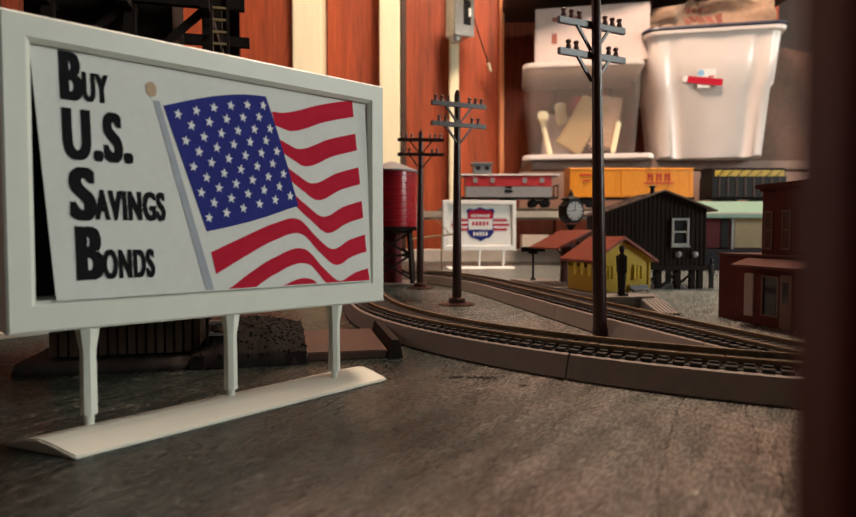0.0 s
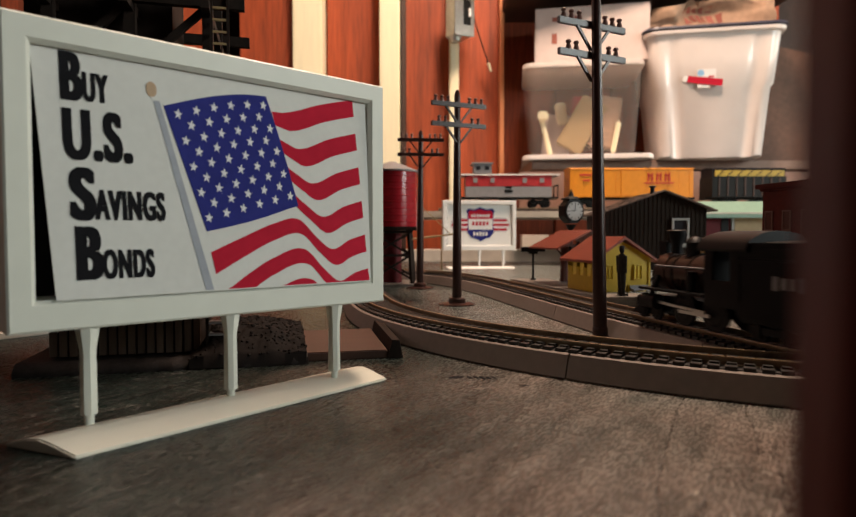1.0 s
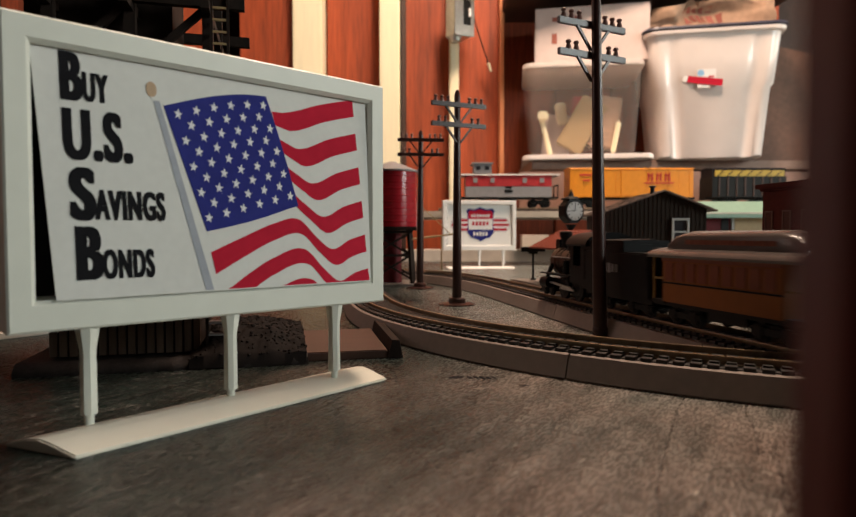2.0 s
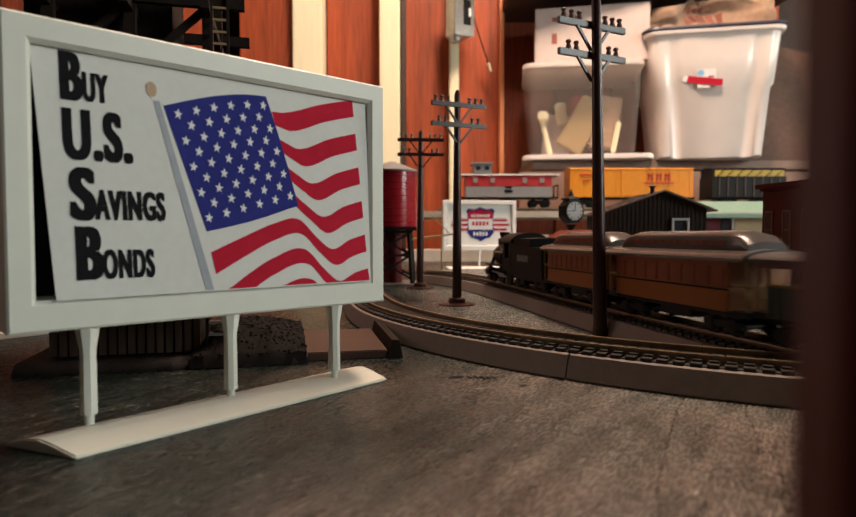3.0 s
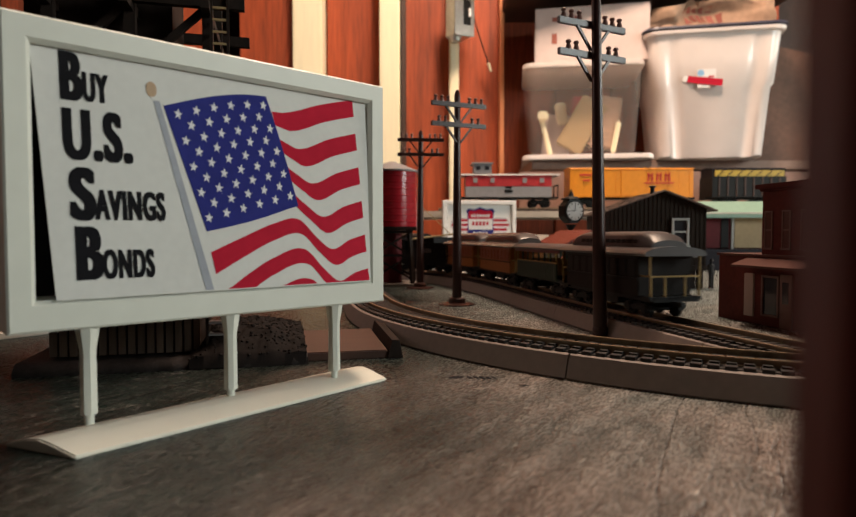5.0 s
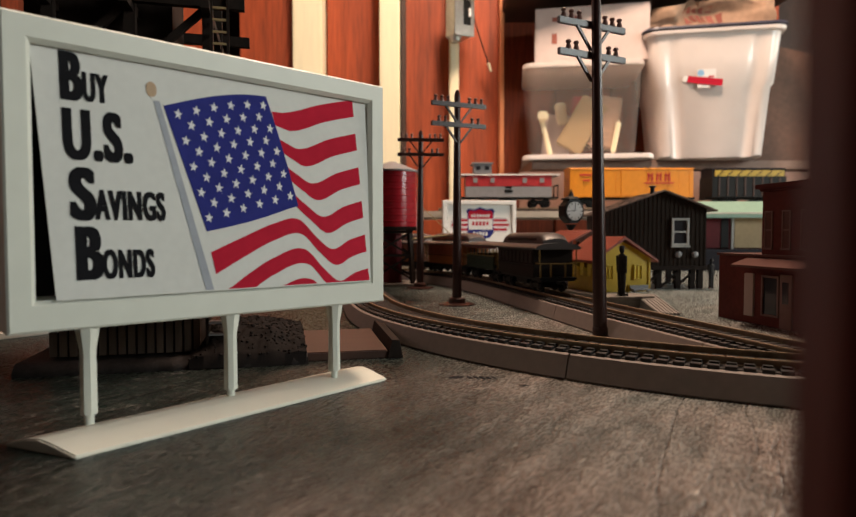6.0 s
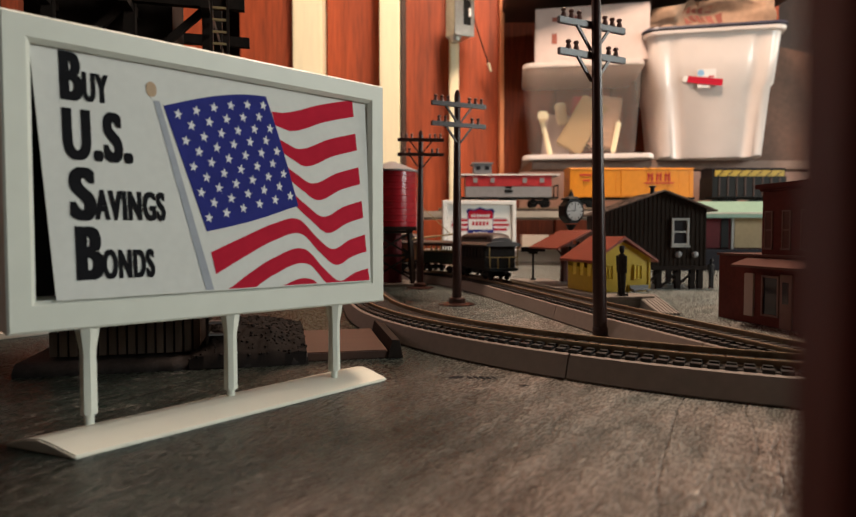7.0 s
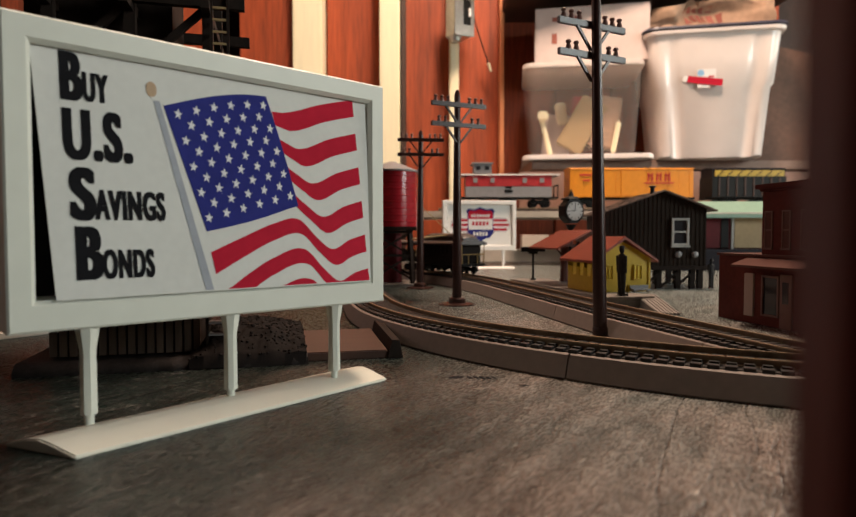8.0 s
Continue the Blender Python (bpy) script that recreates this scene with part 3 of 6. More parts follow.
    # rows of stars across the field
    for r in range(9):
        n = 6 if r % 2 == 0 else 5
        for c in range(n):
            u = 0.060 + 0.176 * (c + (0.0 if r % 2 == 0 else 0.5)) + 0.035 * (1 - r / 8) * (1 - c / 5)
            v = 0.085 + 0.102 * r
            tl, tr = Vector((-0.0197, 0.0570 + 0.0075 * math.sin(0.5 * math.pi * u))), Vector((0.0153, 0.0568 + 0.0080 * math.sin(0.5 * math.pi * u)))
            bl, br = Vector((-0.0084, 0.0189 + 0.0094 * u)), Vector((0.0253, 0.0189 + 0.0094 * u))
            p = (tl.lerp(tr, u)).lerp(bl.lerp(br, u), v)
            printed("star", star(p.x, p.y, 0.00180, -8), M_WHITE, 0.00012)
    # flagpole and its gilt ball
    printed("flagpole", [(-0.0226, 0.0580), (-0.0208, 0.0580), (-0.0072, 0.0004), (-0.0098, 0.0004)], M_GREYINK, 0.00003)
    printed("flagpole_ball", [(-0.0231 + 0.0016 * math.cos(a * math.pi / 8), 0.0612 + 0.0023 * math.sin(a * math.pi / 8)) for a in range(16)], M_BRASS, 0.00008)
    # the words, each with a tall first letter
    rows = (("B", -0.0476, -0.0417, 0.0548, 0.0681), ("UY", -0.0420, -0.0351, 0.0550, 0.0632), ("U.S.", -0.0475, -0.0293, 0.0385, 0.0528), ("S", -0.0466, -0.0398, 0.0218, 0.0366), ("AVINGS", -0.0404, -0.0209, 0.0220, 0.0306), ("B", -0.0457, -0.0385, 0.0053, 0.0202), ("ONDS", -0.0391, -0.0249, 0.0053, 0.0137))
    for text, x0, x1, z0, z1 in rows:
        ob = words(text, card, M_INK, x0, x1, z0, z1, front - 0.0001)
        for v in ob.data.vertices:
            v.co.x = skew(v.co.x, v.co.z)


SIGN_TURN = math.degrees(math.atan2(0.677, 0.736))
near = sign_frame(pose(-0.063, 0.199, 0, 0, 0, SIGN_TURN), "cream plastic billboard with savings bonds and flag poster", "billboards", M_CREAM)
sign_base(near, 6.5, M_CREAM)
savings_poster(near)


def shield_poster(sign):
    card = part("poster", sheet([(-0.0545, 0.0), (0.0545, 0.0), (0.0545, 0.0680), (-0.0545, 0.0680)], 0.0005), M_WHITEPL, sign, "white card with a red, white and blue shield")
    card.matrix_local = pose(0, 0.003, 0.0395, -2, 0, 0)

    def printed(name, pts, material, lift):
        bm = bmesh.new()
        bm.faces.new([bm.verts.new((0.002 + x, -0.0006 - lift, z + 0.0042)) for x, z in pts])
        return part(name, bm, material, card)

    def rect(x0, x1, z0, z1):
        return [(x0, z0), (x1, z0), (x1, z1), (x0, z1)]

    def winged(k, grow):
        return [(k * 0.010, 0.0190 - grow), (k * 0.043, 0.0190 - grow), (k * (0.0485 + grow), 0.0240), (k * (0.0500 + grow), 0.0300), (k * (0.0485 + grow), 0.0360), (k * 0.043, 0.0410 + grow), (k * 0.010, 0.0410 + grow)]

    for k in (-1, 1):
        printed("wing_edge", winged(k, 0.0007), M_GREYINK, 0.0)
        printed("wing", winged(k, 0.0), M_WHITE, 0.0001)
        for z, x in ((0.0203, 0.0450), (0.0280, 0.0490), (0.0357, 0.0450)):
            printed("stripe", [(k * 0.012, z), (k * x, z), (k * x, z + 0.0040), (k * 0.012, z + 0.0040)], M_RED, 0.0002)
    half = [(0.0, 0.002), (0.006, 0.006), (0.016, 0.009), (0.0225, 0.017), (0.0215, 0.034), (0.0225, 0.050), (0.0245, 0.0525), (0.020, 0.058), (0.011, 0.0555), (0.0, 0.060)]
    outline = half + [(-x, z) for x, z in reversed(half[1:-1])]
    printed("shield", outline, M_BLUE, 0.0004)
    printed("shield_band", rect(-0.0205, 0.0205, 0.022, 0.040), M_WHITE, 0.0006)
    printed("shield_top", [(-0.0205, 0.040), (0.0205, 0.040), (0.0210, 0.051), (0.018, 0.0545), (0.011, 0.0535), (0.0, 0.0565), (-0.011, 0.0535), (-0.018, 0.0545), (-0.0210, 0.051)], M_RED, 0.0006)
    for k in range(5):
        printed("bar", rect(-0.0145 + k * 0.006, -0.0105 + k * 0.006, 0.0290, 0.0355), M_RED, 0.0008)
        printed("bar", rect(-0.0125 + k * 0.0052, -0.0092 + k * 0.0052, 0.0115, 0.0180), M_WHITE, 0.0008)
    for k in range(7):
        printed("bar", rect(-0.0160 + k * 0.0047, -0.0130 + k * 0.0047, 0.0432, 0.0478), M_WHITE, 0.0008)


far = sign_frame(pose(0.087, 1.03, 0, 0, 0, 4), "white plastic billboard with a shield poster", "billboards", M_WHITEPL)
sign_base(far, 0, M_WHITEPL)
shield_poster(far)


# ---- telegraph poles ----
def telegraph_pole(m, tall=1.0, foot=0.0147, lift=0.0, top=0.0, side=-1):
    p = thing("telegraph_pole", m, "dark brown plastic telegraph pole with two crossarms", "telegraph pole", "row of telegraph poles")
    bm = bmesh.new()
    lathe(bm, [(foot, 0.0), (foot, 0.0009), (foot * 0.8, 0.0016), (min(0.0070, foot * 0.9), 0.0019), (min(0.0068, foot * 0.96), 0.0050), (min(0.0056, foot * 0.9), 0.0056), (0.0039, 0.0062)], 28)
    part("base", bm, M_POLE, p, smooth=True)
    bm = bmesh.new()
    lathe(bm, [(0.0039, 0.0055), (0.0036, 0.05 * tall), (0.0029, 0.12 * tall), (0.0025, 0.170 * tall + top), (0.0017, 0.1735 * tall + top), (0.0006, 0.1750 * tall + top)], 20)
    part("shaft", bm, M_POLE, p, smooth=True)
    for z, pins in ((0.1630 * tall + lift, (-0.0205, -0.0150, -0.0095, 0.0095, 0.0150, 0.0205)), (0.1470 * tall + lift, (-0.0175, -0.0120, 0.0120, 0.0175))):
        arm = part("crossarm", boxes((0, side * 0.0030, z, 0.0488, 0.0024, 0.0036)), M_POLE, p, bevel=0.0003)
        for x in pins:
            bm = bmesh.new()
            lathe(bm, [(0.0016, z + 0.0014), (0.0016, z + 0.0022), (0.0011, z + 0.0042), (0.0008, z + 0.0047), (0.0015, z + 0.0053), (0.0015, z + 0.0060), (0.0010, z + 0.0066), (0.0004, z + 0.0068)], 10, Matrix.Translation((x, side * 0.0030, 0)))
            part("insulator", bm, M_INSUL, arm, smooth=True)
        for k in (-1, 1):
            bm = bmesh.new()
            beam(bm, (k * 0.0115, side * 0.0026, z - 0.0015), (k * 0.0015, side * 0.0026, z - 0.0140), 0.0014, 0.0014)
            part("brace", bm, M_POLE, p)
    return p


telegraph_pole(pose(0.0957, 0.338, 0, 0, -1.3, 0) @ pose(0, 0, 0, 0, 0, 29), 1.03, 0.0045, 0.0040, 0.016, 1)
telegraph_pole(pose(0.0236, 0.497, 0, 0, 0, 24), lift=-0.0020, top=-0.0015)
telegraph_pole(pose(-0.0085, 0.650, 0, 0, 0.3, 3), 0.955, lift=0.0010)


# ---- water tank ----
def water_tank():
    t = thing("water_tank", pose(-0.041, 0.70, 0), "crimson plastic water tank on a dark timber stand", "water tank")
    bm = bmesh.new()
    rings = []
    for k in range(9):
        z = 0.066 + k * 0.0072
        rings += [(0.0285, z), (0.0285, z + 0.0050), (0.0292, z + 0.0056), (0.0292, z + 0.0068)]
    lathe(bm, rings[:-1], 32)
    part("tank", bm, M_TANK, t, smooth=True)
    bm = bmesh.new()
    lathe(bm, [(0.0310, 0.1275), (0.0312, 0.1290), (0.0180, 0.1345), (0.003, 0.1400)], 32)
    part("roof", bm, M_GREYPL, t, "grey conical roof", smooth=True)
    part("deck", boxes((0, 0, 0.0640, 0.056, 0.056, 0.004)), M_DARKWOOD, t)
    for x in (-1, 1):
        for y in (-1, 1):
            bm = bmesh.new()
            beam(bm, (x * 0.024, y * 0.024, 0.0), (x * 0.020, y * 0.020, 0.063), 0.0040, 0.0040)
            part("leg", bm, M_DARKWOOD, t)
    for y in (-0.022, 0.022):
        for a, b in ((0.008, 0.034), (0.034, 0.060)):
            bm = bmesh.new()
            beam(bm, (-0.022, y, a), (0.022, y, b), 0.0022, 0.0022)
            beam(bm, (-0.022, y + 0.002, b), (0.022, y + 0.002, a), 0.0022, 0.0022)
            beam(bm, (-0.023, y, b), (0.023, y, b), 0.0026, 0.0026)
            part("cross_brace", bm, M_DARKWOOD, t)
    bm = bmesh.new()
    tube(bm, (0, 0, 0), (0, 0, 0.064), 0.011, seg=18)
    part("riser_pipe", bm, M_DEEPRED, t, smooth=True)
    bm = bmesh.new()
    tube(bm, (0.020, -0.020, 0.052), (0.072, -0.010, 0.058), 0.0012, 0.0010, seg=8)
    tube(bm, (0.030, -0.016, 0.092), (0.066, -0.012, 0.058), 0.0005, seg=6)
    part("spout", bm, M_TAN, t, "thin tan spout with its stay")
    part("plinth", boxes((0, 0, 0.0015, 0.066, 0.066, 0.003)), M_CONC, t)


water_tank()


# ---- station, platform and figures ----
PLAT = pose(0.136, 0.565, 0, 0, 0, math.degrees(math.atan2(0.055, 0.23)))


def platform():
    """x across, y along the track."""
    p = thing("station_platform", PLAT, "pale grey plastic station platform on piers with a ramp", "platform")
    part("deck", boxes((-0.0010, 0.007, 0.0073, 0.041, 0.205, 0.0034)), M_CONC, p, bevel=0.0004)
    for y in (-0.090, -0.072, -0.054, -0.02, 0.02, 0.06, 0.10):
        part("pier", boxes((-0.0010, y, 0.0028, 0.037, 0.005, 0.0056)), M_PLATGREY, p)
    turn = PLAT.inverted() @ pose(0.1745, 0.4890, 0, 0, 0, -3)
    bm = bmesh.new()
    prism(bm, [(0.004, 0.0), (0.004, 0.0091), (0.0, 0.0091), (-0.056, 0.0010), (-0.056, 0.0)], "x", -0.0078, 0.0078)
    ramp = part("ramp", bm, M_PLATGREY, p)
    ramp.matrix_local = turn
    for k in range(6):
        bm = bmesh.new()
        beam(bm, (-0.0068 + k * 0.0027, 0.0, 0.0093), (-0.0068 + k * 0.0027, -0.056, 0.0012), 0.0009, 0.0010)
        part("ramp_rib", bm, M_PLATGREY, ramp)


platform()


def station():
    """Gable to -y."""
    s = thing("station_house", PLAT @ pose(0.0135, -0.0585, 0.0090), "small yellow station house with orange-red gable roof", "station")
    w, d, h, a = 0.0248, 0.050, 0.0298, 0.0126
    bm = bmesh.new()
    t = 0.0012
    prism(bm, [(-w, 0), (w, 0), (w, h), (0, h + a), (-w, h)], "y", 0.0, t)
    part("gable_wall", bm, M_YELLOW, s)
    bm = bmesh.new()
    prism(bm, [(-w, 0), (w, 0), (w, h), (0, h + a), (-w, h)], "y", d - t, d)
    part("gable_wall", bm, M_YELLOW, s)
    for k in (-1, 1):
        part("side_wall", boxes((k * (w - t / 2), d / 2, 0.0065, t, d - 2 * t, 0.013), (k * (w - t / 2), d / 2, h - 0.003, t, d - 2 * t, 0.006), *[(k * (w - t / 2), y, 0.0165, t, 0.006, 0.0075) for y in (0.005, 0.018, 0.031, 0.0445)]), M_YELLOW, s)
        bm = bmesh.new()
        prism(bm, [(0, h + a + 0.0018), (k * (w + 0.006), h - 0.0050), (k * (w + 0.006), h - 0.0030), (0, h + a + 0.0042)], "y", -0.005, d + 0.005)
        slope = part("roof_slope", bm, M_REDROOF, s, "orange-red boarded roof")
        for i in range(14):
            bm = bmesh.new()
            beam(bm, (0, -0.003 + i * 0.0043, h + a + 0.0042), (k * (w + 0.006), -0.003 + i * 0.0043, h - 0.0030), 0.0006, 0.0006)
            part("roof_seam", bm, M_REDROOF, slope)
    for k in (-1, 1):
        for y in (0.0115, 0.0245, 0.0378):
            part("side_pane", boxes((k * (w - 0.0008), y, 0.0180, 0.0004, 0.0072, 0.0105)), M_PANEYEL, s, "bright yellow pane")
    for x in (-0.0130, 0.0140):
        win = part("window", boxes((x - 0.0036, -0.0008, 0.0165, 0.0008, 0.002, 0.0115), (x + 0.0036, -0.0008, 0.0165, 0.0008, 0.002, 0.0115), (x, -0.0008, 0.0223, 0.0080, 0.002, 0.0009), (x, -0.0008, 0.0107, 0.0080, 0.002, 0.0009), (x, -0.0008, 0.0165, 0.0007, 0.0016, 0.0115)), M_YELLOW, s)
        part("pane", boxes((x, -0.0003, 0.0165, 0.0068, 0.0004, 0.0110)), M_PANEYEL, win, "bright yellow pane")
    part("corner_board", boxes((w + 0.0002, -0.0004, h / 2, 0.0016, 0.0016, h)), M_YELLOW, s)
    part("bench", boxes((0.0150, -0.004, 0.0022, 0.017, 0.005, 0.0012), (0.0085, -0.004, 0.0010, 0.001, 0.004, 0.002), (0.0215, -0.004, 0.0010, 0.001, 0.004, 0.002), (0.0150, -0.0018, 0.0042, 0.017, 0.0008, 0.003)), M_GREYPL, s, "small grey bench")


station()


def shelter():
    s = thing("platform_shelter", PLAT @ pose(0.019, 0.040, 0.0090), "orange-red platform shelter roof on a brown post", "shelter")
    for k in (-1, 1):
        bm = bmesh.new()
        prism(bm, [(0, 0.0510), (k * 0.034, 0.0340), (k * 0.034, 0.0356), (0, 0.0526)], "y", -0.034, 0.032)
        slope = part("roof_slope", bm, M_REDROOF, s, "orange-red boarded roof")
        for i in range(15):
            bm = bmesh.new()
            beam(bm, (0, -0.0325 + i * 0.0045, 0.0526), (k * 0.034, -0.0325 + i * 0.0045, 0.0356), 0.0006, 0.0006)
            part("roof_seam", bm, M_REDROOF, slope)
    for y in (-0.022, 0.020):
        bm = bmesh.new()
        tube(bm, (0, y, 0), (0, y, 0.0385), 0.0046, 0.0040, seg=10)
        part("post", bm, M_BRICKTRIM, s)
        bm = bmesh.new()
        for k in (-1, 1):
            beam(bm, (0, y, 0.024), (k * 0.016, y, 0.0412), 0.0016, 0.0016)
        beam(bm, (-0.022, y, 0.0375), (0.022, y, 0.0375), 0.0018, 0.0018)
        part("bracket", bm, M_BRICKTRIM, s)
    return s


shelter()


def lamp_signal():
    s = thing("platform_sign", PLAT @ pose(-0.003, 0.090, 0.0090), "dark platform name board on a slim post", "sign post")
    bm = bmesh.new()
    lathe(bm, [(0.0035, 0.0), (0.0033, 0.0016), (0.0013, 0.0022), (0.0011, 0.030)], 12)
    part("post", bm, M_BLACKPL, s, smooth=True)
    part("board", boxes((0, 0, 0.0325, 0.027, 0.0016, 0.0052), (0, 0, 0.0290, 0.010, 0.0016, 0.003)), M_BLACKPL, s, bevel=0.0002)


lamp_signal()


def street_clock():
    c = thing("street_clock", pose(0.1540, 0.66, 0, 0, 0, 20), "black street clock with round pale faces", "clock")
    bm = bmesh.new()
    lathe(bm, [(0.008, 0.0), (0.007, 0.004), (0.003, 0.008), (0.0022, 0.056), (0.0040, 0.059), (0.0026, 0.062), (0.0060, 0.068)], 16)
    part("post", bm, M_BLACKPL, c, smooth=True)
    bm = bmesh.new()
    ring = [(0.0126 * math.cos(radians(22.5 + 45 * k)), 0.0823 + 0.0140 * math.sin(radians(22.5 + 45 * k))) for k in range(8)]
    prism(bm, ring, "y", -0.0068, 0.0068)
    part("case", bm, M_BLACKPL, c, bevel=0.0006)
    bm = bmesh.new()
    lathe(bm, [(0.0095, 0.0955), (0.0070, 0.0975), (0.0030, 0.0985), (0.0026, 0.1005), (0.0006, 0.1055)], 14)
    part("finial", bm, M_BLACKPL, c, smooth=True)
    bm = bmesh.new()
    lathe(bm, [(0.0114, 0.0), (0.0114, 0.0010), (0.0102, 0.0014), (0.0100, 0.0002)], 32, pose(0, -0.0068, 0.0823, 90, 0, 0))
    part("bezel", bm, M_BLACKPL, c, smooth=True)
    bm = bmesh.new()
    tube(bm, (0, -0.0078, 0.0823), (0, -0.0060, 0.0823), 0.0099, seg=32)
    face = part("dial", bm, M_WINGREY, c, "pale round dial")
    for k in range(12):
        part("hour_mark", boxes((0, -0.0080, 0.0081, 0.0008, 0.0003, 0.0022)), M_INK, face).matrix_local = Matrix.Translation((0, 0, 0.0823)) @ Matrix.Rotation(radians(30 * k), 4, "Y")
    for a, l in ((2, 0.0072), (-88, 0.0050)):
        part("pointer", boxes((0, -0.0081, l / 2, 0.0007, 0.0003, l)), M_INK, face).matrix_local = Matrix.Translation((0, 0, 0.0823)) @ Matrix.Rotation(radians(a), 4, "Y")


street_clock()


def figure(m, tall, label):
    """A toy passenger, as one plain shape."""
    bm = bmesh.new()
    k = tall
    for x in (-0.045, 0.045):
        tube(bm, (x * k, 0, 0.02 * k), (x * 0.9 * k, 0, 0.48 * k), 0.042 * k, 0.060 * k, seg=10)
        box(bm, x * k, -0.03 * k, 0.02 * k, 0.07 * k, 0.15 * k, 0.04 * k)
        tube(bm, (x * 2.45 * k, 0, 0.46 * k), (x * 2.35 * k, 0.01 * k, 0.80 * k), 0.030 * k, 0.042 * k, seg=8)
    lathe(bm, [(0.085 * k, 0.44 * k), (0.105 * k, 0.50 * k), (0.090 * k, 0.62 * k), (0.112 * k, 0.76 * k), (0.080 * k, 0.82 * k), (0.035 * k, 0.84 * k), (0.035 * k, 0.86 * k)], 14, Matrix.Diagonal((1, 0.65, 1, 1)))
    ball(bm, (0, 0, 0.91 * k), 0.054 * k, sz=1.2)
    lathe(bm, [(0.082 * k, 0.945 * k), (0.080 * k, 0.953 * k), (0.054 * k, 0.957 * k), (0.050 * k, 0.99 * k), (0.034 * k, 1.0 * k)], 14)
    return solid("toy_figure", bm, M_FIGURE, label, "figurine", m=m, smooth=True)


figure(PLAT @ pose(-0.0035, -0.086, 0.0090, 0, 0, 100), 0.0395, "dark painted toy figurine standing on the platform")
figure(pose(0.3040, 0.655, 0, 0, 0, 20), 0.031, "dark painted toy figurine beside the dark shed")


# ---- dark shed on stilts ----
def shed():
    """The ridge stands over x = 0; the west slope is the longer one."""
    s = thing("shed", pose(0.2455, 0.640, 0, 0, 0, -2), "dark board-sided shed on stilts with a grey window", "shed")
    west, east, z0, za, d = -0.0600, 0.0450, 0.0235, 0.1015, 0.085
    zw, ze = za + 0.355 * west, za - 0.385 * east
    bm = bmesh.new()
    prism(bm, [(west, z0), (east, z0), (east, ze), (0, za), (west, zw)], "y", 0.0, d)
    body = part("body", bm, M_SIDING, s)
    for k in range(24):
        x = west + 0.0016 + k * (east - west - 0.0032) / 23
        top = za - (0.385 * x if x > 0 else -0.355 * x)
        part("batten", boxes((x, -0.0003, (z0 + top) / 2, 0.0011, 0.0006, top - z0 - 0.001)), M_SIDING, body)
    for x, slope in ((west - 0.009, -0.355), (east + 0.0085, 0.385)):
        z = za - slope * x
        bm = bmesh.new()
        prism(bm, [(0, za + 0.0005), (x, z + 0.0003), (x, z + 0.0018), (0, za + 0.0022)], "y", -0.007, d + 0.006)
        roof = part("roof_slope", bm, M_DARKROOF, s, "brown-grey roof")
        for k in range(1, 9):
            y = -0.007 + k * 0.0108
            bm = bmesh.new()
            beam(bm, (x * 0.03, y, za + 0.0022 - slope * x * 0.03), (x * 0.99, y, z + 0.0020), 0.0007, 0.0007)
            part("roof_seam", bm, M_DARKROOF, roof)
    bm = bmesh.new()
    lathe(bm, [(0.0042, za - 0.004), (0.0024, za + 0.0015), (0.0022, za + 0.0052), (0.0036, za + 0.0058), (0.0036, za + 0.0068), (0.0012, za + 0.0078)], 14, Matrix.Translation((-0.0072, 0.012, 0)))
    part("chimney", bm, M_BLACKPL, s, "black stove pipe with a cap", smooth=True)
    x, z = 0.0175, 0.0600
    win = part("window_frame", boxes((x - 0.0078, -0.0018, z, 0.0022, 0.003, 0.0285), (x + 0.0078, -0.0018, z, 0.0022, 0.003, 0.0285), (x, -0.0018, z + 0.0131, 0.0134, 0.003, 0.0023), (x, -0.0018, z - 0.0131, 0.0134, 0.003, 0.0023), (x, -0.0018, z, 0.0134, 0.0026, 0.0018), (x, -0.0022, z - 0.0152, 0.0196, 0.0044, 0.0016)), M_WINGREY, s, "grey sash window frame")
    for dz in (-0.0064, 0.0064):
        part("pane", boxes((x, -0.0008, z + dz, 0.0136, 0.0005, 0.0112)), M_SMOKE, win)
    for x in (0.0160, 0.0330):
        bm = bmesh.new()
        lathe(bm, [(0.0034, 0.0), (0.0034, 0.0022), (0.0026, 0.0034), (0.0008, 0.0040)], 14, pose(x, 0.0, 0.0365, 90, 0, 0))
        part("barrel_end", bm, M_GREYPL, s, smooth=True)
    for x in (-0.052, -0.026, -0.002, 0.018, 0.033, 0.041):
        for y in (0.006, 0.075):
            part("stilt", boxes((x, y, 0.0115, 0.0056, 0.0056, 0.023)), M_DARKWOOD, s, bevel=0.0003)
    for x in (-0.008, 0.010, 0.026):
        bm = bmesh.new()
        beam(bm, (x - 0.010, 0.004, 0.002), (x + 0.010, 0.004, 0.021), 0.0024, 0.0020)
        part("brace", bm, M_DARKWOOD, s)
    part("sill_beam", boxes(((west + east) / 2, 0.001, 0.0225, east - west + 0.002, 0.006, 0.0042)), M_DARKWOOD, s)


shed()


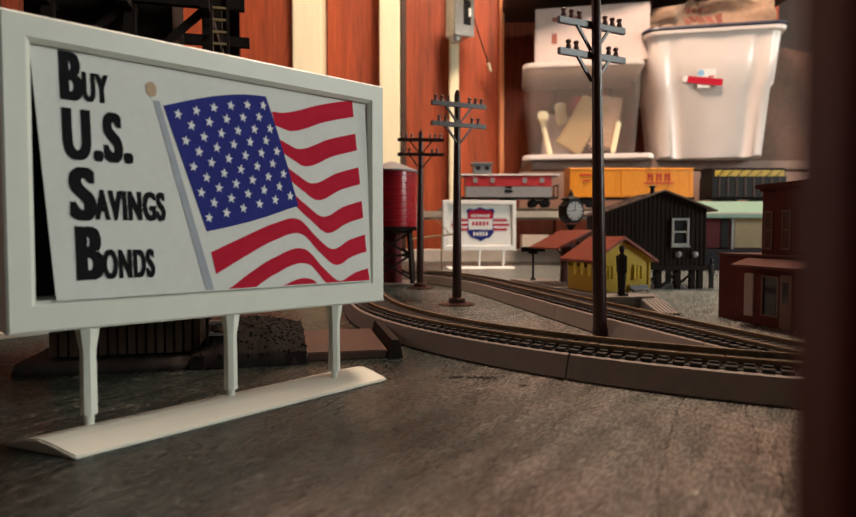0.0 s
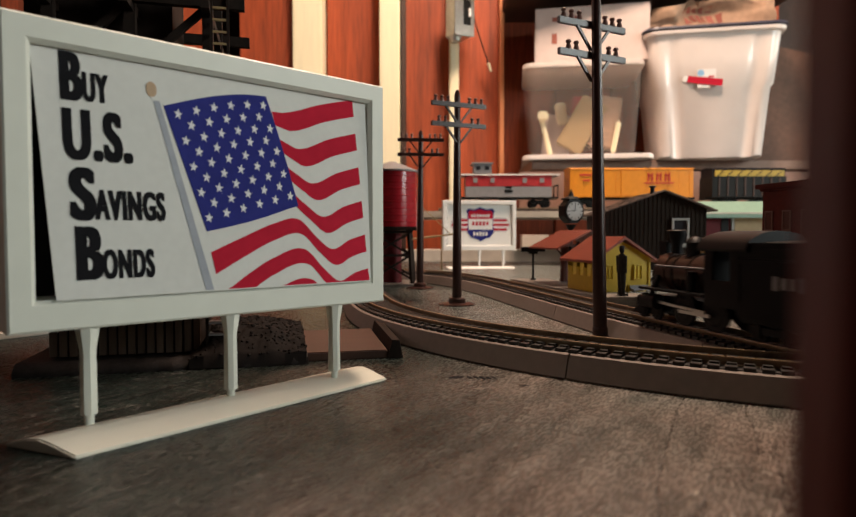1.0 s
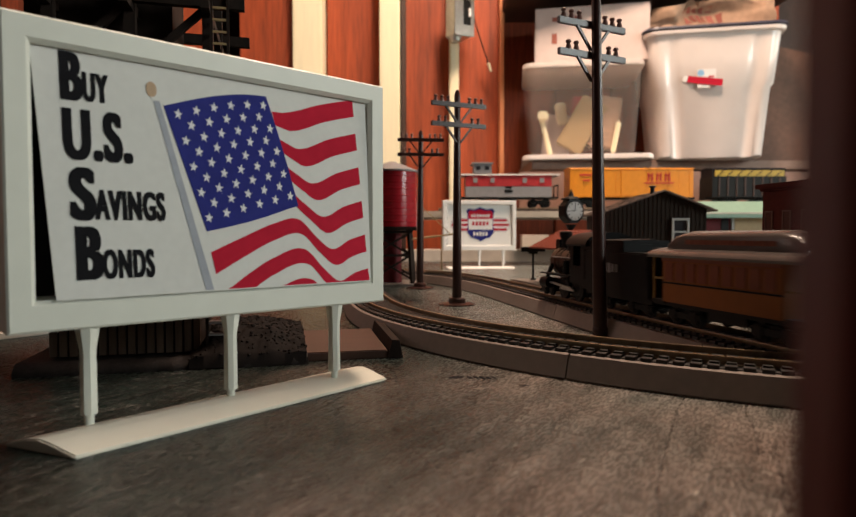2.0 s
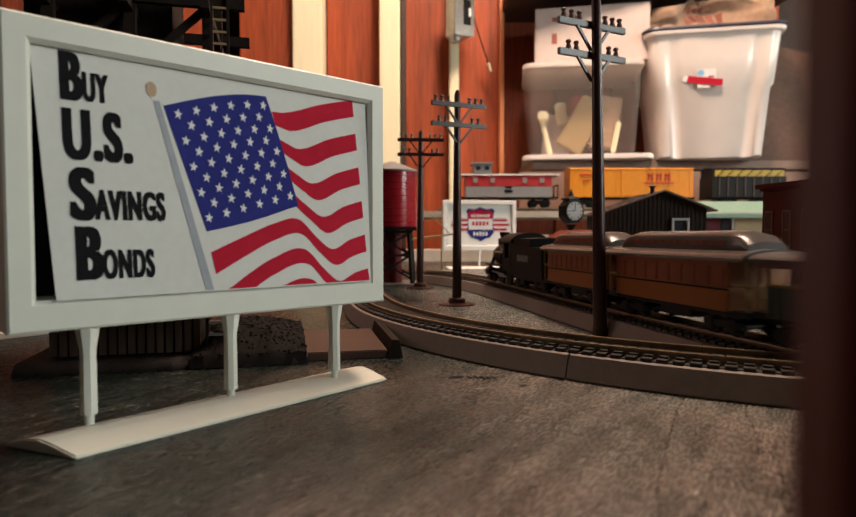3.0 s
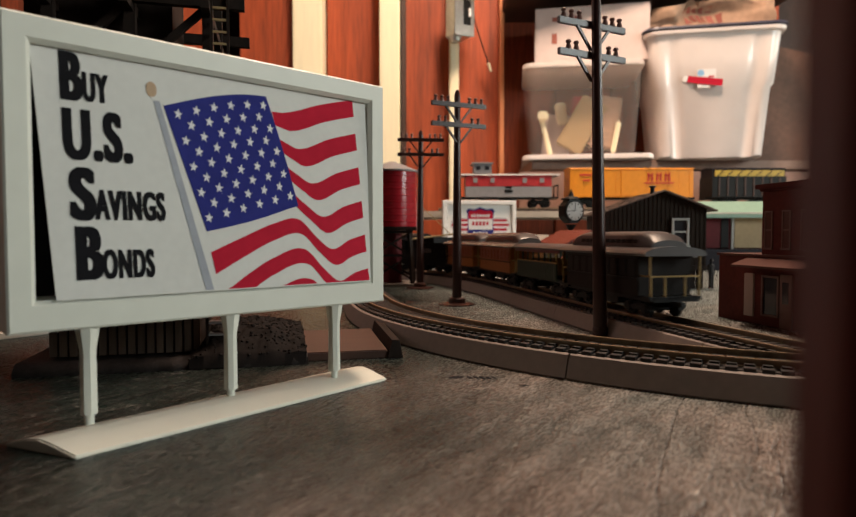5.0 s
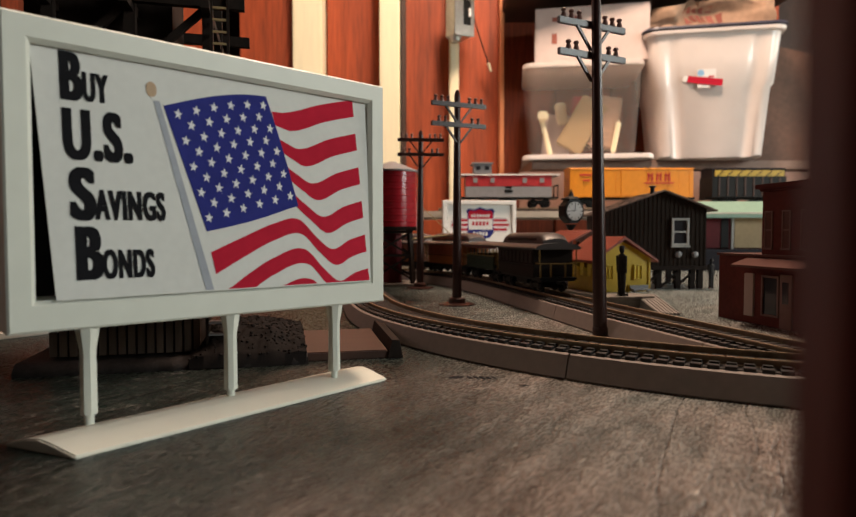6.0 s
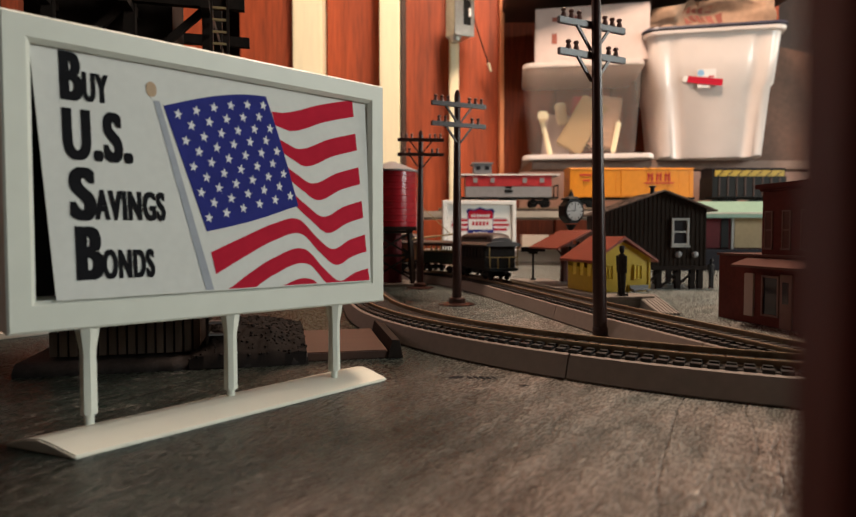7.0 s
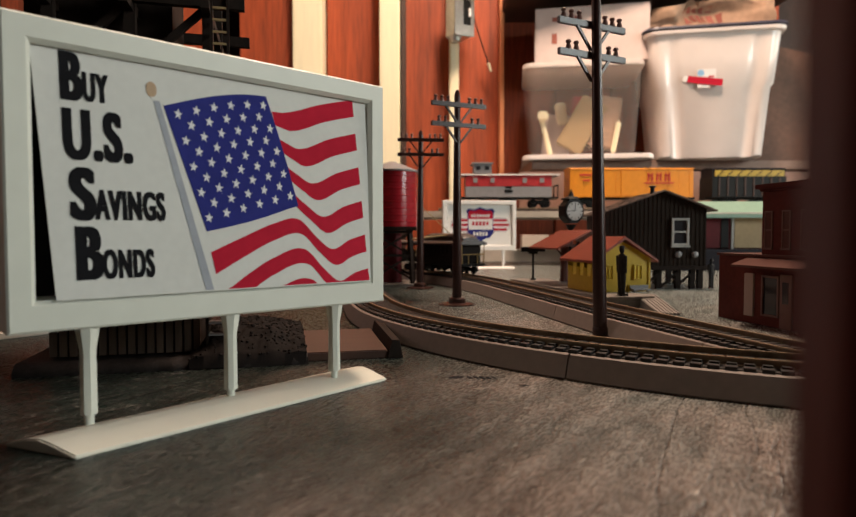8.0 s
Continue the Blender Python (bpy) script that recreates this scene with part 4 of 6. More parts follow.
# ---- brick store ----
def store():
    """Front to -x, far end at y = 0."""
    s = thing("brick_store", pose(0.202, 0.424, 0, 0, 0, 12), "dark red two-storey store with awning", "store")
    part("ground_floor", boxes((0.055, -0.075, 0.0215, 0.110, 0.150, 0.043)), M_BRICK, s, bevel=0.0004)
    part("upper_floor", boxes((0.058, -0.085, 0.0655, 0.104, 0.105, 0.0455)), M_BRICK, s, bevel=0.0004)
    part("cornice", boxes((0.057, -0.085, 0.0875, 0.110, 0.110, 0.003), (0.006, -0.085, 0.0855, 0.004, 0.106, 0.002)), M_BRICK, s, bevel=0.0004)
    part("parapet", boxes((0.055, -0.075, 0.0438, 0.112, 0.152, 0.0015)), M_BRICKTRIM, s)
    bm = bmesh.new()
    prism(bm, [(0.0, 0.0410), (0.0, 0.0425), (-0.013, 0.0380), (-0.013, 0.0365)], "y", -0.140, -0.028)
    part("awning", bm, M_BRICKTRIM, s, "faded brown awning")
    for y, z, wd, ht, m in ((-0.0305, 0.0165, 0.0080, 0.0275, M_PINKTRIM),):
        part("door", boxes((-0.0006, y, z + 0.002, 0.0016, wd, ht)), m, s, "pale plain door", bevel=0.0002)
    win = part("shop_window", boxes((-0.0008, -0.0425, 0.0190, 0.0020, 0.0012, 0.0240), (-0.0008, -0.0555, 0.0190, 0.0020, 0.0012, 0.0240), (-0.0008, -0.049, 0.0310, 0.0020, 0.0142, 0.0012), (-0.0008, -0.049, 0.0070, 0.0020, 0.0142, 0.0012)), M_WINTRIM, s)
    part("pane", boxes((-0.0003, -0.049, 0.0190, 0.0008, 0.0120, 0.0232)), M_SMOKE, win)
    dr = part("shop_door", boxes((-0.0006, -0.0612, 0.0165, 0.0016, 0.0094, 0.033)), M_WINTRIM, s, "dusty pink panelled door", bevel=0.0002)
    part("pane", boxes((-0.0013, -0.0612, 0.0220, 0.0006, 0.0048, 0.0130)), M_SMOKE, dr)
    for y in (-0.0385, -0.0530, -0.0675, -0.0820):
        w = part("upper_window", boxes((0.0058, y - 0.0030, 0.0600, 0.0008, 0.0010, 0.0240), (0.0058, y + 0.0030, 0.0600, 0.0008, 0.0010, 0.0240), (0.0058, y, 0.0716, 0.0008, 0.0050, 0.0010), (0.0058, y, 0.0600, 0.0008, 0.0050, 0.0010), (0.0056, y, 0.0482, 0.0014, 0.0074, 0.0012)), M_WINTRIM, s, "tall sash window")
        part("pane", boxes((0.0059, y, 0.0657, 0.0004, 0.0048, 0.0104), (0.0059, y, 0.0541, 0.0004, 0.0048, 0.0106)), M_BRICKTRIM, w)


store()

# the blurred post close beside the viewer
solid("wooden_post", boxes((0.0210, 0.0248, 0.0800, 0.0104, 0.0059, 0.160)), M_POST, "dark red-brown varnished wooden post", "post", bevel=0.0015)


# ---- coaling tower behind the billboard ----
def smooth_rise(u):
    u = min(1.0, max(0.0, u))
    return math.sin(0.5 * math.pi * u)


def coal_tower():
    t = thing("coaling_tower", pose(-0.1270, 0.292, 0, 0, 0, 14), "black timber coaling tower with a coal pile", "coaling tower")
    bm = bmesh.new()
    rim = [(-0.050 + 0.116 * k / 58, -0.0405 - 0.002 * k / 58 + 0.0012 * noise.noise(Vector((k * 0.45, 1.7, 0)))) for k in range(59)]
    lips = [[bm.verts.new((x, y + back, z + 0.0009 * noise.noise(Vector((k * 0.8, z * 900, 4))))) for k, (x, y) in enumerate(rim)] for back, z in ((0.0, 0.0010), (0.0010, 0.0028), (0.0042, 0.0048), (0.0090, 0.0046), (0.0900, 0.0050))]
    for lo, hi in zip(lips, lips[1:]):
        for k in range(58):
            bm.faces.new((lo[k], lo[k + 1], hi[k + 1], hi[k]))
    foot = [bm.verts.new((v.co.x, v.co.y, 0.0)) for v in lips[0]]
    for k in range(58):
        bm.faces.new((foot[k], foot[k + 1], lips[0][k + 1], lips[0][k]))
    part("base", bm, M_ROCK, t, "rough black rocky base", smooth=True)
    part("shed_body", boxes((-0.010, -0.004, 0.022, 0.060, 0.046, 0.034)), M_DARKWOOD, t)
    for k in range(16):
        part("plank", boxes((-0.0385 + k * 0.0038, -0.0278, 0.022, 0.0028, 0.0016, 0.033)), M_BROWNPLANK, t)
    bm = bmesh.new()
    nx, ny = 64, 44
    grid = []
    for i in range(nx + 1):
        row = []
        for j in range(ny + 1):
            x, y = 0.016 + 0.0500 * i / nx, -0.0425 + 0.060 * j / ny
            up = smooth_rise((y + 0.0425) / 0.018)
            side = min(1.0, (x - 0.016) / 0.010) * (1.0 - 0.45 * max(0.0, (x - 0.050) / 0.016))
            lump = noise.noise(Vector((x, y, 0)) * 420) * 0.0012 + noise.noise(Vector((x, y, 3)) * 130) * 0.0020
            edge = i in (0, nx) or j in (0, ny)
            row.append(bm.verts.new((x, y, 0.0005 if edge else max(0.003, 0.0045 + 0.0098 * up * side + lump * (0.35 + 0.65 * up)))))
        grid.append(row)
    for i in range(nx):
        for j in range(ny):
            bm.faces.new((grid[i][j], grid[i + 1][j], grid[i + 1][j + 1], grid[i][j + 1]))
    crest = [(v.co.x, v.co.y, v.co.z) for v in bm.verts if v.co.z > 0.0040]
    part("coal_mound", bm, M_COAL, t, "heap of black coal", smooth=True)
    bm = bmesh.new()
    for p in random.Random(7).sample(crest, 420):
        r = random.Random(str(p))
        size = r.uniform(0.0004, 0.0010)
        bmesh.ops.create_icosphere(bm, subdivisions=1, radius=size, matrix=pose(*p, r.uniform(0, 90), r.uniform(0, 90), 0) @ Matrix.Diagonal((1, r.uniform(0.6, 1.1), r.uniform(0.6, 1), 1)))
    tagged(part("coal_scatter", bm, M_COAL, t, "small lumps of coal"), kind="stuff")
    for k in range(4):
        part("step", boxes((0.0285, -0.0300, 0.0080 + k * 0.0052, 0.010, 0.005, 0.0010)), M_GREYPL, t, "small grey step")
    part("stair_side", boxes((0.0338, -0.030, 0.0165, 0.0012, 0.006, 0.024), (0.0232, -0.030, 0.0165, 0.0012, 0.006, 0.024)), M_DARKWOOD, t)
    for x in (-0.040, -0.008, 0.024):
        for y in (-0.020, 0.030):
            bm = bmesh.new()
            beam(bm, (x, y, 0.036), (x, y, 0.215), 0.0045, 0.0045)
            part("post", bm, M_DARKWOOD, t)
    for z in (0.098, 0.128, 0.160, 0.192):
        for y in (-0.023, 0.033):
            bm = bmesh.new()
            beam(bm, (-0.052, y, z), (0.040, y, z), 0.0036, 0.0050)
            part("cross_beam", bm, M_DARKWOOD, t)
        for x in (-0.040, -0.008, 0.024):
            bm = bmesh.new()
            beam(bm, (x, -0.034, z - 0.004), (x, 0.044, z - 0.004), 0.0036, 0.0044)
            part("cross_beam", bm, M_DARKWOOD, t)
    for z in (0.098, 0.128, 0.160):
        for a, b in ((-0.040, -0.008), (-0.008, 0.024)):
            bm = bmesh.new()
            beam(bm, (a, -0.020, z), (b, -0.020, z + 0.031), 0.0026, 0.0030)
            part("diagonal", bm, M_DARKWOOD, t)
    for k in (0.026, 0.033):
        bm = bmesh.new()
        beam(bm, (k, -0.026, 0.128), (k, -0.026, 0.215), 0.0012, 0.0012)
        part("ladder_rail", bm, M_DARKWOOD, t)
    for k in range(16):
        part("ladder_rung", boxes((0.0295, -0.026, 0.131 + k * 0.0052, 0.007, 0.0010, 0.0010)), M_TAN, t)
    part("bin_wall", boxes((-0.022, 0.006, 0.150, 0.060, 0.036, 0.110)), M_DARKWOOD, t)


coal_tower()


def ramp_board():
    r = thing("loading_ramp", pose(-0.0480, 0.3080, 0, 0, 0, 12), "brown plank loading board with dark side rail", "ramp")
    part("board", boxes((0.000, 0.0, 0.0020, 0.046, 0.066, 0.004)), M_RAMP, r, bevel=0.0005)
    bm = bmesh.new()
    prism(bm, [(0.0230, 0.0), (0.0300, 0.0), (0.0285, 0.0085), (0.0250, 0.0085)], "y", -0.034, 0.034)
    part("side_rail", bm, M_DARKWOOD, r)


ramp_board()


# ---- back shelf with rolling stock ----
SHELF_Z = 0.100
solid("display_shelf", boxes((0.55, 1.19, SHELF_Z - 0.006, 1.35, 0.16, 0.012)), M_SHELF, "pale board display shelf above the table", "shelf", "structure", bevel=0.001)
for x in (0.36, 0.70, 0.95, 1.2):
    solid("shelf_bracket", boxes((x, 1.24, (SHELF_Z - 0.012) / 2, 0.02, 0.05, SHELF_Z - 0.012)), M_SHADOWBOARD, "dark wooden block under the display shelf", "bracket", "structure")


STOCK_Z = SHELF_Z + 0.008


def display_track():
    t = thing("display_track", pose(0.38, 1.165, SHELF_Z), "dark display track under the rolling stock", "track")
    part("strip", boxes((0, 0, 0.0024, 0.72, 0.034, 0.0048)), M_SHADOWBOARD, t, bevel=0.0006)
    for y in (-0.0115, 0.0115):
        part("rail", boxes((0, y, 0.0064, 0.72, 0.0016, 0.0032)), M_RAIL, t, "tarnished metal rail")


display_track()


def wheelset(parent, x, z, r=0.008, gauge=0.011):
    bm = bmesh.new()
    tube(bm, (x, -gauge, z), (x, gauge, z), 0.0012, seg=8)
    for k in (-1, 1):
        tube(bm, (x, k * (gauge - 0.001), z), (x, k * (gauge + 0.0012), z), r, seg=16)
    part("wheelset", bm, M_BLACKPL, parent, smooth=True)


def shelf_truck(parent, x, z):
    part("truck", boxes((x, -0.0145, z + 0.002, 0.034, 0.003, 0.005), (x, 0.0145, z + 0.002, 0.034, 0.003, 0.005), (x, 0, z + 0.004, 0.010, 0.028, 0.004)), M_BLACKPL, parent)
    wheelset(parent, x - 0.012, z)
    wheelset(parent, x + 0.012, z)


def caboose():
    c = thing("caboose", pose(0.150, 1.165, STOCK_Z, 0, 0, 0), "grey and red toy caboose on the shelf", "caboose")
    part("lower_body", boxes((0, 0, 0.0290, 0.160, 0.046, 0.0200)), M_GREYPL, c, bevel=0.0006)
    part("upper_body", boxes((0, 0, 0.0490, 0.1604, 0.0464, 0.0200)), M_CABRED, c, "bright red upper body", bevel=0.0006)
    bm = bmesh.new()
    prism(bm, [(-0.026, 0.0590), (0.026, 0.0590), (0.024, 0.0615), (0.010, 0.0640), (-0.010, 0.0640), (-0.024, 0.0615)], "x", -0.098, 0.096)
    part("roof", bm, M_GREYPL, c, bevel=0.0005)
    cup = part("cupola", boxes((-0.048, 0, 0.0725, 0.034, 0.036, 0.0180), (-0.048, 0, 0.0825, 0.040, 0.042, 0.003)), M_GREYPL, c, bevel=0.0006)
    for x in (-0.056, -0.040):
        part("pane", boxes((x, -0.0182, 0.0735, 0.008, 0.001, 0.007)), M_SMOKE, cup)
    for x in (-0.062, -0.030, 0.030, 0.062):
        w = part("window", boxes((x, -0.0236, 0.0500, 0.011, 0.0012, 0.012)), M_CABRED, c)
        part("pane", boxes((x, -0.0244, 0.0500, 0.008, 0.0006, 0.009)), M_GREYPL, w)
    part("marking", boxes((0.0, -0.0234, 0.0300, 0.016, 0.0006, 0.005), (0.0, -0.0234, 0.0370, 0.012, 0.0006, 0.003)), M_BLACKPL, c, "black lettering bars")
    part("underframe", boxes((0, 0, 0.0180, 0.186, 0.040, 0.0035), (0, 0, 0.0125, 0.03, 0.036, 0.008)), M_BLACKPL, c)
    for k in (-1, 1):
        part("platform_rail", boxes((k * 0.0925, -0.018, 0.0300, 0.002, 0.002, 0.024), (k * 0.0925, 0.018, 0.0300, 0.002, 0.002, 0.024), (k * 0.0925, 0, 0.0420, 0.002, 0.038, 0.002)), M_BLACKPL, c)
        shelf_truck(c, k * 0.060, 0.008)
    return c


caboose()


def boxcar(name, m, label, body, sheet_mark, dark_low=None):
    c = thing(name, m, label, "boxcar", "rolling stock on the shelf")
    L = 0.230 if dark_low is None else 0.136
    part("body", boxes((0, 0, 0.045, L, 0.050, 0.052)), body, c, bevel=0.0008)
    bm = bmesh.new()
    prism(bm, [(-0.0265, 0.0705), (0.0265, 0.0705), (0.0240, 0.0730), (0.0, 0.0755), (-0.0240, 0.0730)], "x", -L / 2 - 0.001, L / 2 + 0.001)
    part("roof", bm, body, c, bevel=0.0004)
    part("door", boxes((0.0, -0.0256, 0.0450, 0.040, 0.0016, 0.046)), body, c, bevel=0.0004)
    for k in range(12):
        x = -L / 2 + 0.008 + k * (L - 0.016) / 11
        if abs(x) > 0.022:
            part("rib", boxes((x, -0.0252, 0.045, 0.0010, 0.0008, 0.050)), body, c)
    if dark_low:
        part("lower_band", boxes((0, 0, 0.0380, L + 0.0016, 0.0545, 0.0390)), dark_low, c, "black lower band", bevel=0.0004)
    sheet_mark(c)
    part("underframe", boxes((0, 0, 0.0170, L + 0.014, 0.030, 0.004)), M_BLACKPL, c)
    for k in (-1, 1):
        shelf_truck(c, k * (L / 2 - 0.034), 0.008)
    return c


def yellow_marks(c):
    for x, w in ((0.034, 0.010), (0.050, 0.010), (0.066, 0.010)):
        part("marking", boxes((x - 0.0035, -0.0262, 0.0560, 0.0030, 0.0008, 0.0150), (x + 0.0035, -0.0262, 0.0560, 0.0030, 0.0008, 0.0150), (x, -0.0262, 0.0590, w, 0.0008, 0.0028)), M_REDMARK, c, "red lettering bars")
    part("marking", boxes((0.050, -0.0262, 0.0450, 0.056, 0.0008, 0.0022), (-0.085, -0.0262, 0.0600, 0.024, 0.0008, 0.0030), (-0.085, -0.0262, 0.0500, 0.014, 0.0008, 0.0026)), M_REDMARK, c, "red lettering bars")


def black_marks(c):
    part("upper_band", boxes((0, -0.0268, 0.0630, 0.128, 0.0016, 0.0110)), M_YELLOW, c, "yellow upper band")
    for k in range(-3, 4):
        bm = bmesh.new()
        beam(bm, (k * 0.018 - 0.006, -0.0280, 0.0580), (k * 0.018 + 0.006, -0.0280, 0.0680), 0.0016, 0.0012)
        part("brace", bm, M_BLACKPL, c)
    for k in range(8):
        part("slat", boxes((-0.056 + k * 0.016, -0.0280, 0.0380, 0.0026, 0.0014, 0.0340)), M_SHADOWBOARD, c)


boxcar("boxcar", pose(0.3785, 1.165, STOCK_Z), "orange-yellow toy boxcar with red lettering", M_ORANGEBOX, yellow_marks)
boxcar("stock_car", pose(0.5960, 1.165, STOCK_Z), "yellow and black toy stock car with diagonal braces", M_NAVY, black_marks, M_BLACKPL)


solid("painted_block", boxes((0, 0, 0.0285, 0.062, 0.03, 0.057)), M_CREAMWALL, "white painted wooden block under the display shelf", "block", m=pose(0.247, 1.42, 0.0), bevel=0.001)
solid("backing_board", boxes((0.62, 1.278, SHELF_Z + 0.044, 0.86, 0.006, 0.088)), M_PINKBOARD, "pinkish backing board behind the rolling stock", "board", "structure", bevel=0.001)


# ---- green-roofed freight house ----
def freight_house():
    f = thing("freight_house", pose(0.470, 0.98, 0), "model freight house with pale green roof", "building")
    part("plinth", boxes((0, 0.03, 0.017, 0.20, 0.09, 0.034)), M_NAVY, f, "dark navy loading dock")
    part("wall", boxes((0, 0.04, 0.062, 0.18, 0.06, 0.056)), M_BRICK, f)
    part("panel", boxes((0.046, 0.008, 0.062, 0.044, 0.005, 0.052)), M_TAN, f, "tan freight door")
    part("panel", boxes((-0.004, 0.008, 0.062, 0.040, 0.005, 0.052)), M_DEEPRED, f, "deep red freight door")
    part("panel", boxes((-0.040, 0.008, 0.062, 0.022, 0.005, 0.052), (0.0075, 0.0052, 0.062, 0.012, 0.002, 0.052)), M_BLACKPL, f, "open black doorway")
    part("roof_edge", boxes((0, -0.0128, 0.0912, 0.212, 0.0016, 0.0024)), M_CREAMWALL, f, "pale cream roof edge")
    part("post", boxes((0.0195, 0.004, 0.062, 0.003, 0.004, 0.056)), M_WINGREY, f)
    bm = bmesh.new()
    prism(bm, [(-0.012, 0.084), (-0.011, 0.091), (0.03, 0.112), (0.09, 0.091), (0.09, 0.084)], "x", -0.105, 0.105)
    part("roof", bm, M_GREENROOF, f)


freight_house()


# ---- storage on the high shelf ----
HS = 0.232
solid("storage_shelf", boxes((0.77, 1.60, HS - 0.010, 1.05, 0.30, 0.020)), M_SHELFDIM, "dull brown wooden storage shelf", "shelf", "structure", bevel=0.001)


def tapered(bm, cx, cy, z0, z1, w0, d0, w1, d1, n=6, r=0.02):
    """An upright tapered box with rounded corners."""
    rings = []
    for z, w, d in ((z0, w0, d0), (z1, w1, d1)):
        ring = []
        for sx, sy, a0 in ((1, 1, 0), (-1, 1, 90), (-1, -1, 180), (1, -1, 270)):
            for k in range(n + 1):
                a = radians(a0 + 90 * k / n)
                ring.append(bm.verts.new((cx + sx * (w / 2 - r) + r * math.cos(a), cy + sy * (d / 2 - r) + r * math.sin(a), z)))
        rings.append(ring)
    m = len(rings[0])
    for i in range(m):
        bm.faces.new((rings[0][i], rings[0][(i + 1) % m], rings[1][(i + 1) % m], rings[1][i]))
    bm.faces.new(rings[0][::-1])
    bm.faces.new(rings[1])


def clear_bin():
    b = thing("clear_bin", pose(0.374, 1.535, HS, 0, 0, -8), "clear plastic storage bin with odds and ends", "storage bin")
    bm = bmesh.new()
    tapered(bm, 0, 0, 0.014, 0.2125, 0.244, 0.20, 0.270, 0.22)
    me = mesh_of(bm, "tub", M_CLEAR, smooth=True)
    tub = new("tub", me)
    tub.parent = b
    tub.visible_shadow = False
    bm = bmesh.new()
    tapered(bm, 0, 0, 0.2130, 0.2255, 0.279, 0.227, 0.275, 0.224)
    part("lid", bm, M_CLEARLID, b, "white lid", bevel=0.002)
    bm = bmesh.new()
    tapered(bm, 0.012, 0, 0.000, 0.012, 0.302, 0.230, 0.298, 0.228)
    part("foot_tray", bm, M_BIN, b, "white lid under the tub", bevel=0.002)
    for x, y, z, w, d, h, ry, m in ((0.005, -0.03, 0.092, 0.068, 0.02, 0.135, 30, M_TAN), (0.062, -0.01, 0.098, 0.062, 0.05, 0.125, 10, M_BAG), (0.010, 0.04, 0.150, 0.05, 0.02, 0.05, 8, M_CABRED), (-0.040, 0.02, 0.130, 0.026, 0.03, 0.055, -10, M_STUD), (-0.080, -0.03, 0.065, 0.012, 0.012, 0.095, -14, M_STUD), (-0.088, -0.04, 0.115, 0.026, 0.02, 0.022, 5, M_STUD), (-0.050, 0.04, 0.075, 0.07, 0.03, 0.11, 6, M_CARTON), (0.085, -0.04, 0.060, 0.012, 0.012, 0.080, 10, M_STUD)):
        part("content", boxes((0, 0, 0, w, d, h)), m, b, bevel=0.004).matrix_local = pose(x, y, z, 0, ry, 0)


clear_bin()


def fluted(bm, rows, flute, n=96):
    """An upright tub with rounded corners and soft upright flutes in its front; rows of (z, width, depth, flute depth)."""
    rings = []
    for z, w, d, f in rows:
        ring = []
        for i in range(n):
            a = 2 * math.pi * i / n
            c, s = math.cos(a), math.sin(a)
            x = w / 2 * math.copysign(abs(c) ** 0.22, c)
            y = d / 2 * math.copysign(abs(s) ** 0.22, s)
            if s < 0 and abs(x) < w * 0.44:
                y += f * flute(x / w)
            ring.append(bm.verts.new((x, y, z)))
        rings.append(ring)
    for a, b in zip(rings, rings[1:]):
        for i in range(n):
            bm.faces.new((a[i], a[(i + 1) % n], b[(i + 1) % n], b[i]))
    bm.faces.new(rings[0][::-1])
    bm.faces.new(rings[-1])


